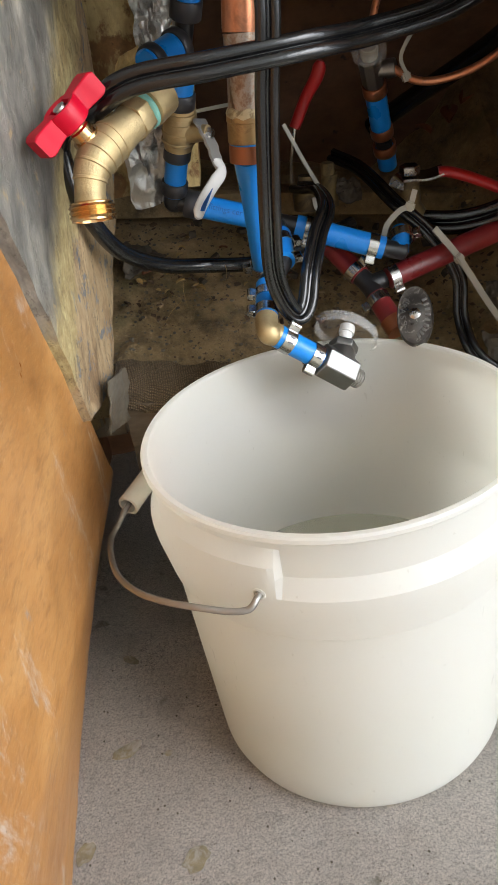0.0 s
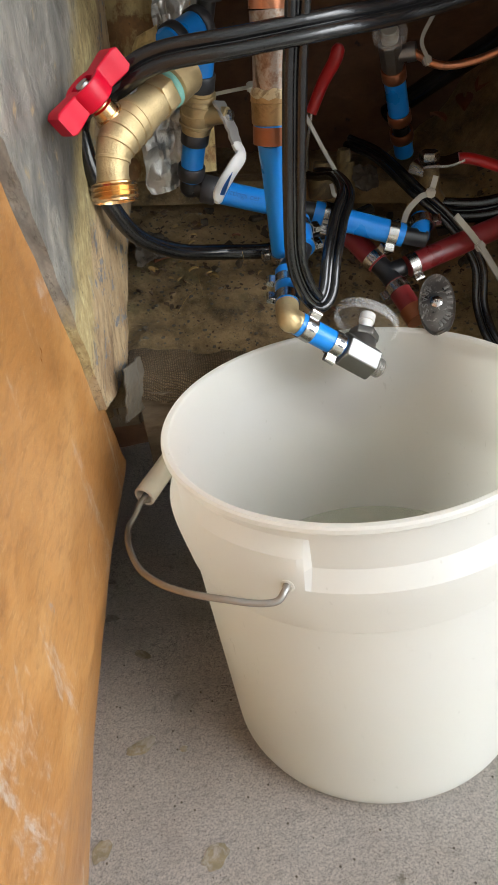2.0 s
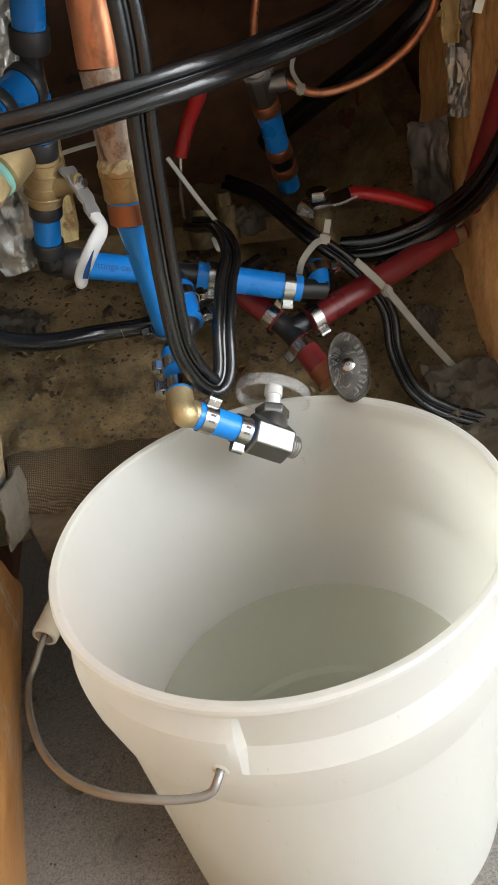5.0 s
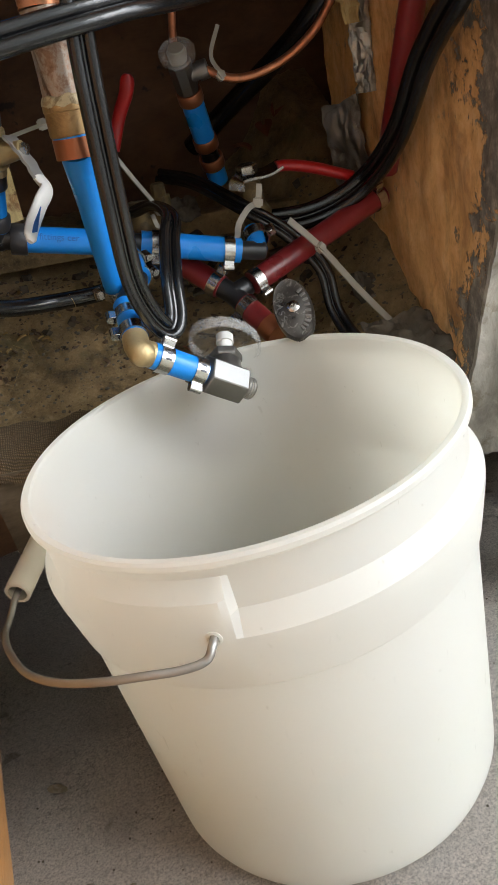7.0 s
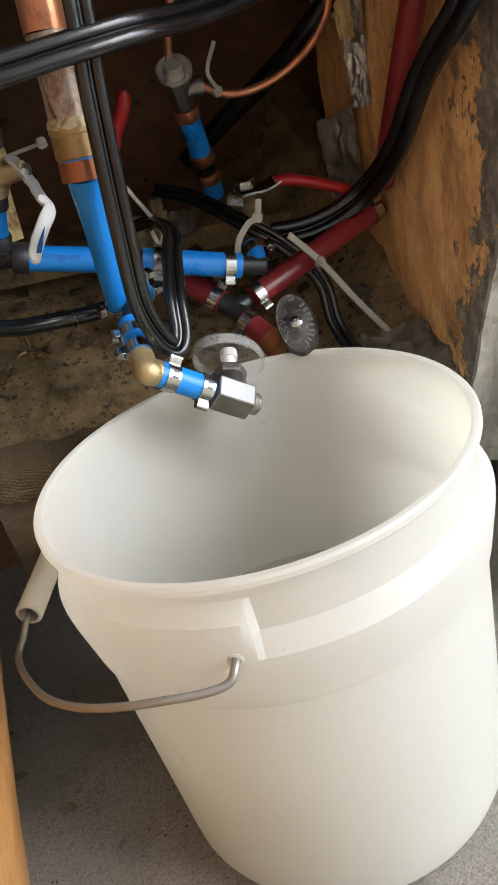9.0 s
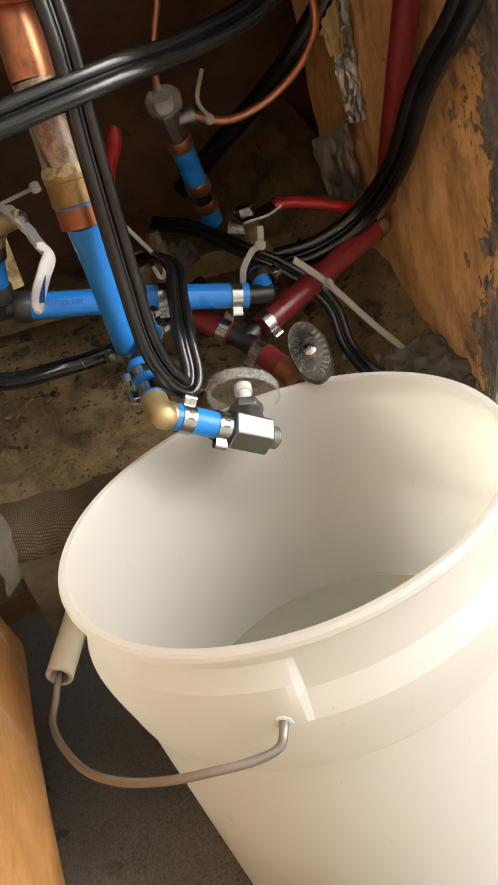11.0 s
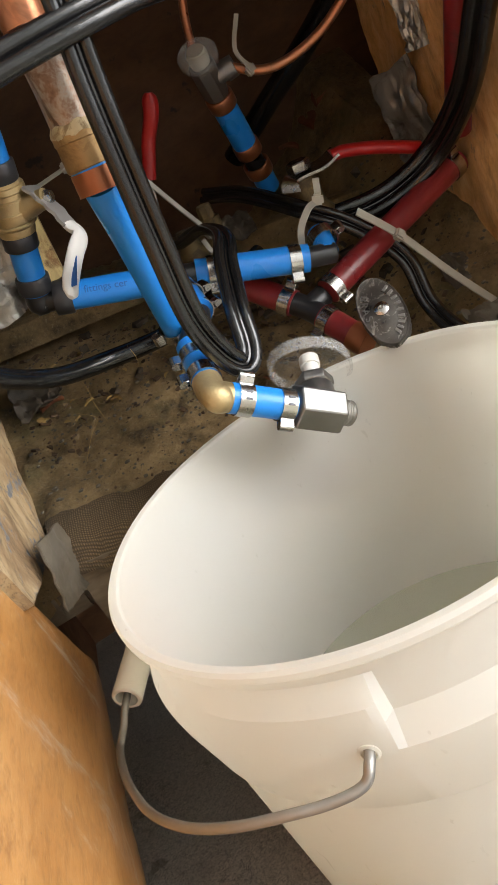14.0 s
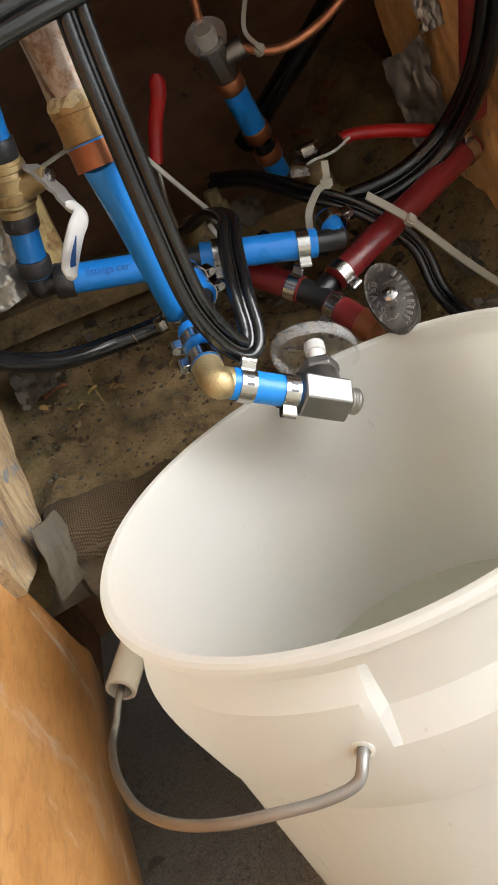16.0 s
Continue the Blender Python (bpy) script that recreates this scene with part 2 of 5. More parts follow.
PANEL_WOOD = varnished()
def post_mat():
    m = Mat("peeling_post", rough=0.5)
    sep = m.node("ShaderNodeSeparateXYZ")
    m.link(m.co, sep.inputs[0])
    lean = m.node("ShaderNodeMath")
    lean.operation = "MULTIPLY_ADD"
    lean.inputs[1].default_value, lean.inputs[2].default_value = 0.5, 0.0
    m.link(sep.outputs["Z"], lean.inputs[0])
    dist = m.node("ShaderNodeMath")
    dist.operation = "SUBTRACT"
    m.link(lean.outputs[0], dist.inputs[0])
    m.link(sep.outputs["Y"], dist.inputs[1])
    wob = m.node("ShaderNodeMath")
    wob.operation = "MULTIPLY_ADD"
    wob.inputs[1].default_value = 0.06
    m.link(m.noise(55, 8, 0.7, (1, 1, 0.35), warp=0.5), wob.inputs[0])
    m.link(dist.outputs[0], wob.inputs[2])
    s = wob.outputs[0]
    grain = m.noise(130, 12, 0.75, (1, 1, 0.4))
    wood = m.ramp(grain, (0.3, (0.21, 0.135, 0.07)), (0.5, (0.33, 0.23, 0.125)), (0.7, (0.42, 0.32, 0.19)))
    wood = m.mix(m.ramp(m.noise(34, 8, 0.7, (1, 1, 0.4)), (0.5, 0.0), (0.62, 0.7)), wood, (0.17, 0.1, 0.05))
    peel = m.ramp(m.noise(60, 12, 0.76, (1, 1, 0.75), warp=0.3), (0.545, 0.0), (0.57, 1.0))
    slate = m.ramp(m.noise(120, 6, 0.7), (0.3, (0.095, 0.1, 0.112)), (0.7, (0.2, 0.2, 0.2)))
    near_edge = m.mix(peel, wood, slate)
    yellow = m.ramp(m.noise(150, 12, 0.78, (1, 1, 0.5)), (0.3, (0.17, 0.115, 0.05)), (0.5, (0.33, 0.25, 0.115)), (0.7, (0.56, 0.48, 0.25)))
    film = m.ramp(m.noise(48, 12, 0.72, (1, 1, 0.4), (18, 0, 0), 0.3), (0.3, (0.08, 0.074, 0.066)), (0.5, (0.2, 0.185, 0.16)), (0.6, (0.28, 0.255, 0.215)), (0.72, (0.5, 0.46, 0.39)))
    film = m.mix(m.ramp(m.noise(90, 10, 0.75, (1, 1, 0.5), warp=0.3), (0.6, 0.0), (0.64, 0.9)), film, (0.36, 0.26, 0.14))
    crack = m.ramp(m.noise(26, 10, 0.7, (1, 1.4, 0.14), warp=0.25), (0.494, 0.0), (0.5, 0.9), (0.506, 0.0))
    # s: 0.03 at the far edge, growing towards the near side
    c = m.mix(m.ramp(s, (0.116, 0.0), (0.126, 1.0)), near_edge, yellow)
    c = m.mix(m.ramp(s, (0.155, 0.0), (0.175, 1.0)), c, film)
    c = m.mix(crack, c, (0.035, 0.028, 0.02))
    m.color(c).bump(peel, 0.5, 0.0012).bump(grain, 0.35, 0.0008).bump(m.noise(40, 6, 0.6, (1, 1, 0.35), warp=1.0), 0.5, 0.004)
    m.link(m.ramp(s, (0.15, 0.75), (0.18, 0.3)), m.p.inputs["Roughness"])
    return m


POST_WOOD = post_mat()
YELLOW_WOOD = bare_wood("yellowed_wood", (0.4, 0.27, 0.1), (0.8, 0.62, 0.28), (1, 1, 0.25), (0, 0, 0), (0.24, 0.12, 0.04), (0.53, 0.6), (0.1, 0.05, 0.02), 0.6, (1, 1, 0.6), 70)
def side_post_mat():
    """Orange timber whose dark old paint flakes off away from the front edge."""
    m = Mat("peeling_side_post", rough=0.55)
    sep = m.node("ShaderNodeSeparateXYZ")
    m.link(m.co, sep.inputs[0])

    def calc(op, a, b, c=0.0):
        n = m.t.nodes.new("ShaderNodeMath")
        n.operation = op
        for k, v in enumerate((a, b, c)):
            if isinstance(v, (int, float)):
                n.inputs[k].default_value = v
            else:
                m.link(v, n.inputs[k])
        return n.outputs[0]

    # distance behind the leaning front edge, less the paint's reach, which grows upwards
    gap = calc("SUBTRACT", calc("MULTIPLY_ADD", sep.outputs["Z"], 0.35, sep.outputs["Y"]), 0.1485)
    reach = calc("MULTIPLY_ADD", calc("MAXIMUM", calc("SUBTRACT", sep.outputs["Z"], 0.28), 0.0), 0.36, 0.026)
    near = calc("SUBTRACT", reach, gap)
    ragged = calc("MULTIPLY_ADD", calc("SUBTRACT", m.noise(40, 14, 0.76, (1, 1, 0.7), warp=0.3), 0.5), 0.25, near)
    paint = m.ramp(ragged, (0.0, 0.0), (0.003, 1.0))
    grain = m.noise(120, 12, 0.74, (1, 1, 0.45), warp=0.3)
    c = m.ramp(grain, (0.3, (0.5, 0.25, 0.09)), (0.5, (0.74, 0.42, 0.17)), (0.7, (0.86, 0.58, 0.3)))
    c = m.mix(m.ramp(m.noise(24, 10, 0.7, (1, 1, 0.45), warp=0.4), (0.52, 0.0), (0.66, 0.8)), c, (0.24, 0.11, 0.04))
    c = m.mix(m.ramp(m.noise(60, 10, 0.75, (1, 1, 0.5), warp=0.3), (0.6, 0.0), (0.66, 0.8)), c, (0.16, 0.15, 0.14))
    tone = m.ramp(m.noise(110, 10, 0.75, (1, 1, 0.6)), (0.35, (0.08, 0.07, 0.06)), (0.52, (0.2, 0.18, 0.155)), (0.66, (0.42, 0.38, 0.31)))
    c = m.mix(paint, c, tone)
    m.color(c).bump(grain, 0.35, 0.0009).bump(paint, 0.8, 0.0025).bump(m.noise(110, 10, 0.75), 0.4, 0.0012)
    return m


RIGHT_WOOD = side_post_mat()
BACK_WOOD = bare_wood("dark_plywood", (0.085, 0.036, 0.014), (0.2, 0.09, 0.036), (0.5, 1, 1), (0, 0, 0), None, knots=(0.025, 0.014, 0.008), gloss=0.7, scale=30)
GREY_WOOD = bare_wood("weathered_wood", (0.085, 0.06, 0.036), (0.2, 0.15, 0.095), (0.2, 1, 1), (0, 0, 0), (0.2, 0.17, 0.12), (0.6, 0.66), gloss=0.8)
def wrap_mat():
    m = Mat("plastic_wrap", rough=0.4)
    c = m.ramp(m.noise(70, 8, 0.7, (1, 1, 0.3), warp=0.6), (0.3, (0.2, 0.19, 0.16)), (0.55, (0.4, 0.38, 0.33)), (0.75, (0.6, 0.58, 0.52)))
    c = m.mix(m.ramp(m.noise(40, 7, 0.7), (0.55, 0.0), (0.65, 0.7)), c, (0.16, 0.13, 0.07))
    m.color(c).bump(m.noise(45, 6, 0.6, (1, 1, 0.3), warp=1.2), 0.7, 0.004)
    return m


WRAP = wrap_mat()
DRYWALL = plain("painted_wall", (0.79, 0.77, 0.73), 0.8, scale=60)
BLUE = plain("blue_pex", (0.008, 0.21, 0.66), 0.3, grain=0.1, scale=160, dirt=(0.05, 0.07, 0.09), dirt_at=(0.68, 0.85))
RED = plain("red_pex", (0.22, 0.02, 0.022), 0.35, grain=0.15, scale=160, dirt=(0.06, 0.03, 0.025), dirt_at=(0.55, 0.8))
RED_GRIP = plain("red_vinyl", (0.42, 0.012, 0.012), 0.38, grain=0.12, scale=200)
HANDLE_RED = plain("red_enamel", (0.5, 0.002, 0.02), 0.42, grain=0.08, scale=220, bump=0.25)
BLACK_PLASTIC = plain("black_plastic", (0.014, 0.014, 0.015), 0.32, grain=0.3, scale=200, dirt=(0.07, 0.06, 0.05), dirt_at=(0.62, 0.8))
CABLE = plain("black_rubber", (0.008, 0.008, 0.0082), 0.2, grain=0.3, scale=260, bump=0.45, dirt=(0.06, 0.054, 0.045), dirt_at=(0.62, 0.78))
CRIMP = plain("oxidised_ring", (0.055, 0.055, 0.06), 0.42, 0.5, scale=300, bump=0.3)
BRASS = plain("cast_brass", (0.47, 0.36, 0.19), 0.5, 0.75, 0.2, 700, 0.8, (0.2, 0.12, 0.05), (0.6, 0.8))
BRASS_CLEAN = plain("machined_brass", (0.68, 0.43, 0.2), 0.22, 1.0, 0.1, 300)
STEEL = plain("stainless_steel", (0.5, 0.49, 0.47), 0.24, 1.0, 0.12, 300, 0.2, (0.2, 0.18, 0.16), (0.6, 0.85))
CHROME = plain("chromed_brass", (0.27, 0.262, 0.25), 0.42, 1.0, 0.15, 260, 0.25, (0.22, 0.2, 0.18), (0.55, 0.8))
WIRE = plain("galvanised_wire", (0.3, 0.285, 0.26), 0.36, 0.7, 0.12, 500)
COPPER = copper_mat("copper", (0.56, 0.22, 0.11), (0.3, 0.13, 0.07), 0.5)
COPPER_OLD = old_copper()
SOLDER = plain("tarnished_joint", (0.36, 0.23, 0.1), 0.5, 0.6, 0.3, 250, 0.3, (0.16, 0.09, 0.04), (0.5, 0.65))
FLUX = plain("dried_flux", (0.55, 0.46, 0.28), 0.6, 0.0, 0.3, 500, 0.6, (0.2, 0.12, 0.05), (0.5, 0.6))
# chrome darkened in its base colour for the dim surroundings it reflects; pale specks
KNOB_METAL = plain("darkened_chrome", (0.12, 0.11, 0.1), 0.32, 0.85, 0.25, 900, 0.5, (0.6, 0.57, 0.52), (0.56, 0.68))
PLUG_BRASS = plain("dusty_brass", (0.2, 0.14, 0.06), 0.6, 0.5, 0.3, 300, 0.3, (0.07, 0.05, 0.03), (0.45, 0.6))
RING = plain("copper_crimp_ring", (0.33, 0.12, 0.055), 0.42, 0.7, 0.15, 300)
WHITE = plain("white_vinyl", (0.76, 0.75, 0.72), 0.35, grain=0.05, scale=200, dirt=(0.4, 0.36, 0.3), dirt_at=(0.66, 0.9))
IVORY = plain("ivory_plastic", (0.72, 0.67, 0.56), 0.45, grain=0.06, scale=200)
NYLON = plain("nylon", (0.4, 0.375, 0.315), 0.42, grain=0.08, scale=300, dirt=(0.25, 0.2, 0.14), dirt_at=(0.6, 0.85))
TEAL = plain("thread_sealant", (0.18, 0.42, 0.36), 0.6, scale=300)
BLUE_INK = plain("blue_print", (0.02, 0.12, 0.4), 0.5)
DARK_INK = plain("dark_print", (0.006, 0.1, 0.36), 0.5)
LEAF = plain("dry_leaf", (0.4, 0.26, 0.09), 0.7, grain=0.3, scale=300)
CHIP = plain("red_bark", (0.22, 0.075, 0.03), 0.8, grain=0.3, scale=300)
BARK = plain("bark", (0.085, 0.05, 0.025), 0.85, grain=0.5, scale=300)
STRAW = plain("straw", (0.3, 0.215, 0.115), 0.75, grain=0.4, scale=300)
CLOD = plain("clod", (0.055, 0.04, 0.024), 0.9, grain=0.5, scale=240, bump=0.8)
STONE = plain("grit", (0.12, 0.1, 0.07), 0.85, grain=0.4, scale=300)
DIRTY_FILM = plain("dirty_film", (0.065, 0.05, 0.034), 0.65, grain=0.35, scale=200, dirt=(0.09, 0.07, 0.045), dirt_at=(0.45, 0.62))
RAG = plain("grubby_cloth", (0.13, 0.108, 0.08), 0.9, grain=0.3, scale=200, dirt=(0.09, 0.07, 0.045), dirt_at=(0.45, 0.62))
STAIN = plain("dried_stain", (0.2, 0.165, 0.1), 0.8, grain=0.35, scale=500, dirt=(0.33, 0.31, 0.28), dirt_at=(0.45, 0.6))
HANDLE_RED.p.inputs["Specular IOR Level"].default_value = 0.25
CABLE.p.inputs["Specular IOR Level"].default_value = 0.6
ZINC = plain("zinc_plate", (0.38, 0.37, 0.355), 0.45, 0.5, 0.15, 300)
FOIL_DULL = plain("dull_foil", (0.2, 0.19, 0.175), 0.45, 0.6, 0.3, 300, 0.6, (0.09, 0.075, 0.055), (0.5, 0.62))
WATER = plain("water", (0.62, 0.64, 0.5), 0.05, grain=0.02, bump=0.02)
WATER.p.inputs["Alpha"].default_value = 0.25

# ---- building ----
V = Vector


def thing(name, at, label, category, group="", kind=""):
    ob = new(name)
    ob.location = at
    ob.empty_display_size = 0.01
    return tagged(ob, label, category, group, kind)


def mesh_object(name, bm, mat, smooth=True):
    me = bpy.data.meshes.new(name)
    bmesh.ops.recalc_face_normals(bm, faces=bm.faces)
    bm.to_mesh(me)
    bm.free()
    if smooth:
        me.polygons.foreach_set("use_smooth", [True] * len(me.polygons))
        me.set_sharp_from_angle(angle=radians(38))
    for one in mat if isinstance(mat, (list, tuple)) else [mat]:
        me.materials.append(one.m)
    return new(name, me)


def part(name, bm, mat, parent, label="", smooth=True):
    ob = mesh_object(name, bm, mat, smooth)
    ob.parent = parent
    if parent.type == "EMPTY":
        ob.matrix_parent_inverse = Matrix.Translation(parent.location).inverted()
    return tagged(ob, label)


def single(name, bm, mat, label, category, group="", kind="", smooth=True):
    return tagged(mesh_object(name, bm, mat, smooth), label, category, group, kind)


def spline(points, step=10):
    """A smooth line through the points."""
    p = [V(q) for q in points]
    if len(p) < 3:
        return p
    p = [2 * p[0] - p[1], *p, 2 * p[-1] - p[-2]]
    out = []
    for i in range(1, len(p) - 2):
        a, b, c, d = p[i - 1:i + 3]
        for k in range(step):
            s = k / step
            out.append(0.5 * (2 * b + (c - a) * s + (2 * a - 5 * b + 4 * c - d) * s * s + (3 * b - a - 3 * c + d) * s ** 3))
    return out + [p[-2]]


def sweep(line, shape, bm=None, up=None, caps=True):
    """A closed section carried along a line. shape(i, n) gives (side, up) offsets at the i-th of n points."""
    bm = bm or bmesh.new()
    n, rings = len(line), []
    tangent = (line[1] - line[0]).normalized()
    side = tangent.cross(up or V((0, 0, 1)))
    if side.length < 1e-3:
        side = tangent.cross(V((1, 0, 0)))
    side.normalize()
    for i, q in enumerate(line):
        t = (line[min(i + 1, n - 1)] - line[max(i - 1, 0)]).normalized()
        side = (side - t * side.dot(t)).normalized()
        if up is not None and abs(t.dot(up)) < 0.99:
            side = t.cross(up).normalized()
        top = side.cross(t)
        rings.append([bm.verts.new(q + side * a + top * b) for a, b in shape(i, n)])
    for r, s in zip(rings, rings[1:]):
        for k in range(len(r)):
            bm.faces.new((r[k - 1], r[k], s[k], s[k - 1]))
    if caps:
        bm.faces.new(rings[0][::-1])
        bm.faces.new(rings[-1])
    return bm


def circle(r, n=16, squash=1.0):
    return [(r * math.cos(2 * math.pi * k / n), squash * r * math.sin(2 * math.pi * k / n)) for k in range(n)]


def tube(points, r, n=16, step=10, bm=None, smooth=True):
    line = spline(points, step) if smooth else [V(q) for q in points]
    ring = circle(r, n)
    return sweep(line, lambda i, m: ring, bm)


def turned(a, way, profile, n=28, bm=None, hollow=False):
    """A body of revolution from a along way; profile: (distance, radius) rows."""
    bm = bm or bmesh.new()
    way = V(way).normalized()
    side = way.orthogonal().normalized()
    top = way.cross(side)
    rings = []
    for s, r in profile:
        c = V(a) + way * s
        rings.append([bm.verts.new(c + side * x + top * y) for x, y in circle(max(r, 1e-5), n)])
    for p, q in zip(rings, rings[1:]):
        for k in range(n):
            bm.faces.new((p[k - 1], p[k], q[k], q[k - 1]))
    if not hollow:
        bm.faces.new(rings[0][::-1])
        bm.faces.new(rings[-1])
    return bm


def block(center, size, m=None, bevel=0.002, bm=None, seg=2):
    """A bevelled box; m turns it."""
    bm = bm or bmesh.new()
    made = bmesh.ops.create_cube(bm, size=1.0)["verts"]
    bmesh.ops.scale(bm, vec=size, verts=made)
    if bevel:
        edges = list({e for v in made for e in v.link_edges})
        made = list({v for f in bmesh.ops.bevel(bm, geom=edges, offset=bevel, segments=seg, affect="EDGES")["faces"] for v in f.verts} | {v for v in made if v.is_valid})
    turn = Matrix.Translation(center) @ (m.to_4x4() if m else Matrix())
    bmesh.ops.transform(bm, matrix=turn, verts=made)
    return bm


def frame_of(way, up=(0, 0, 1)):
    """A turn whose x lies along way and whose z is nearest to up."""
    x = V(way).normalized()
    z = (V(up) - x * V(up).dot(x)).normalized()
    return Matrix((x, z.cross(x), z)).transposed()


def slab(outline, thick, place, bevel=0.0, bm=None):
    """A flat plate from a 2D outline, thick along the local z; place is a 4x4 pose."""
    bm = bm or bmesh.new()
    lo = [bm.verts.new(place @ V((x, y, 0))) for x, y in outline]
    hi = [bm.verts.new(place @ V((x, y, thick))) for x, y in outline]
    bm.faces.new(lo[::-1])
    bm.faces.new(hi)
    for k in range(len(lo)):
        bm.faces.new((lo[k - 1], lo[k], hi[k], hi[k - 1]))
    if bevel:
        rim = [e for e in bm.edges if (e.verts[0] in hi) == (e.verts[1] in hi)]
        bmesh.ops.bevel(bm, geom=rim, offset=bevel, segments=2, affect="EDGES")
    return bm


def sheet(nu, nv, at, thick=None):
    """A grid of points at(u, v), 0..1 each; thick gives a back at that offset."""
    bm = bmesh.new()
    g = [[bm.verts.new(at(i / nu, j / nv)) for j in range(nv + 1)] for i in range(nu + 1)]
    for i in range(nu):
        for j in range(nv):
            bm.faces.new((g[i][j], g[i + 1][j], g[i + 1][j + 1], g[i][j + 1]))
    if thick:
        b = [[bm.verts.new(v.co + V(thick)) for v in row] for row in g]
        for i in range(nu):
            for j in range(nv):
                bm.faces.new((b[i][j], b[i][j + 1], b[i + 1][j + 1], b[i + 1][j]))
        for i in range(nu):
            bm.faces.new((g[i][0], b[i][0], b[i + 1][0], g[i + 1][0]))
            bm.faces.new((g[i][nv], g[i + 1][nv], b[i + 1][nv], b[i][nv]))
        for j in range(nv):
            bm.faces.new((g[0][j], g[0][j + 1], b[0][j + 1], b[0][j]))
            bm.faces.new((g[nu][j], b[nu][j], b[nu][j + 1], g[nu][j + 1]))
    return bm


def rough_at(p, scale, amount):
    return amount * noise.fractal(V(p) * scale, 0.7, 2.1, 5)


def lerp_rows(rows, s):
    """Linear between (s, value) rows."""
    for (a, va), (b, vb) in zip(rows, rows[1:]):
        if s <= b:
            return va + (vb - va) * max(0.0, (s - a) / (b - a))
    return rows[-1][1]


# ---- the large structure ----
def ledge_z(x, y):
    side = min(1.0, max(0.0, (x - 0.1) / 0.1)) ** 1.5
    return 0.243 + 0.42 * (y - 0.19) - 0.19 * (x + 0.1) + side * (0.037 + 0.27 * (y - 0.141))


def floor_at(u, v):
    x, y = -100 + 200 * u, -100 + 200 * v
    return V((x, y, 0))


single("floor", sheet(6, 6, floor_at, (0, 0, -0.1)), CONCRETE, "rough grey concrete floor with cracks and stains", "floor", kind="structure", smooth=False)


def ledge_at(u, v):
    x, y = -0.2 + 0.44 * u, 0.125 + 0.31 * v
    z = ledge_z(x, y) + rough_at((x, y, 0), 22, 0.006) + rough_at((x, y, 3), 90, 0.0022)
    return V((x, y + (0.003 * noise.noise(V((x * 40, 0, 0))) if v == 0 else 0), z))


single("ledge", sheet(110, 80, ledge_at, (0, 0, -0.03)), SOIL, "low ledge covered in dark packed dirt and debris", "ledge", kind="structure")


def burlap_at(u, v):
    x, y = -0.158 + 0.24 * u, 0.116 + 0.036 * v
    drop = 0.0 if v > 0.3 else (0.3 - v) * 0.05
    return V((x, y, ledge_z(x, max(y, 0.125)) + 0.007 - drop + rough_at((x, y, 0), 45, 0.003)))


single("burlap_strip", sheet(90, 14, burlap_at, (0, 0, -0.0015)), BURLAP, "dirty woven burlap strip lying on the ledge", "burlap")


def fascia_at(u, v):
    x, z = -0.153 + 0.36 * u, 0.145 + (ledge_z(-0.153 + 0.36 * u, 0.125) - 0.148) * v
    return V((x, 0.119 + rough_at((x, 0, z), 40, 0.003), z))


single("ledge_board", sheet(60, 14, fascia_at, (0, 0.03, 0)), GREY_WOOD, "weathered grey board edge under the dirt ledge", "board")
single("sill_block", block((-0.19, 0.15, 0.2), (0.07, 0.05, 0.02)), GREY_WOOD, "dark wooden block in the gap below the post", "block")


def panel_x(y, z):
    foot = max(0.0, 1 - z / 0.17)
    return -0.1715 - (0.052 + 0.1 * y) * foot


def panel_end(z):
    """How far the board reaches at each height."""
    return lerp_rows([(0, 0.31), (0.1, 0.187), (0.165, 0.113), (0.18, 0.1035), (0.212, 0.0915), (0.2485, 0.0785), (0.309, 0.0525), (0.359, 0.0305), (0.4, 0.0105), (0.6, -0.09)], z)


def panel_at(u, v):
    z = 0.6 * v
    end = panel_end(z)
    y = -0.75 + (end + 0.75) * u
    roll = 0.0022 * max(0, (y - end + 0.004) / 0.004) ** 2
    return V((panel_x(y, z) - roll + rough_at((0, y, z), 14, 0.0012), y, z))


single("plank", sheet(190, 90, panel_at, (-0.03, 0, 0)), PANEL_WOOD, "orange varnished wood plank standing on edge, scuffed", "plank")


def post_face(y, z):
    return -0.155 + 0.094 * (z - 0.244) + 0.165 * (y - 0.125)


def post_at(u, v):
    z = 0.24 + 0.386 * v
    end = 0.122 + 0.5 * (z - 0.244) if z < 0.394 else 0.197 - 0.3 * (z - 0.394)
    near = panel_end(z) - 0.02
    y = near + (end - near) * u
    return V((post_face(y, z) + rough_at((0, y, z * 0.4), 40, 0.002), y, z))


single("corner_post", sheet(60, 70, post_at, (-0.04, 0, 0)), POST_WOOD, "old wooden post with peeling grey and yellow paint", "post")


def yellow_at(u, v):
    x, z = -0.19 + 0.125 * u, 0.36 + 0.25 * v
    return V((x + 0.094 * (z - 0.4), 0.205 + rough_at((x, 0, z), 60, 0.003), z))


single("stud", sheet(20, 40, yellow_at, (0, 0.04, 0)), YELLOW_WOOD, "yellowed rough stud behind the hose tap", "stud")


def right_at(u, v):
    z = 0.1 + 0.55 * v
    front = 0.068 - 0.35 * (z - 0.23)
    y = front + (0.3 - front) * u
    return V((0.204 + 0.1 * (z - 0.3) + rough_at((0, y, z * 0.5), 35, 0.003), y, z))


post = thing("side_post", (0.22, 0.18, 0.1), "thick wooden post with peeling dark paint and a plastic wrap", "post")
part("timber", sheet(50, 80, right_at, (0.08, 0, 0)), RIGHT_WOOD, post)


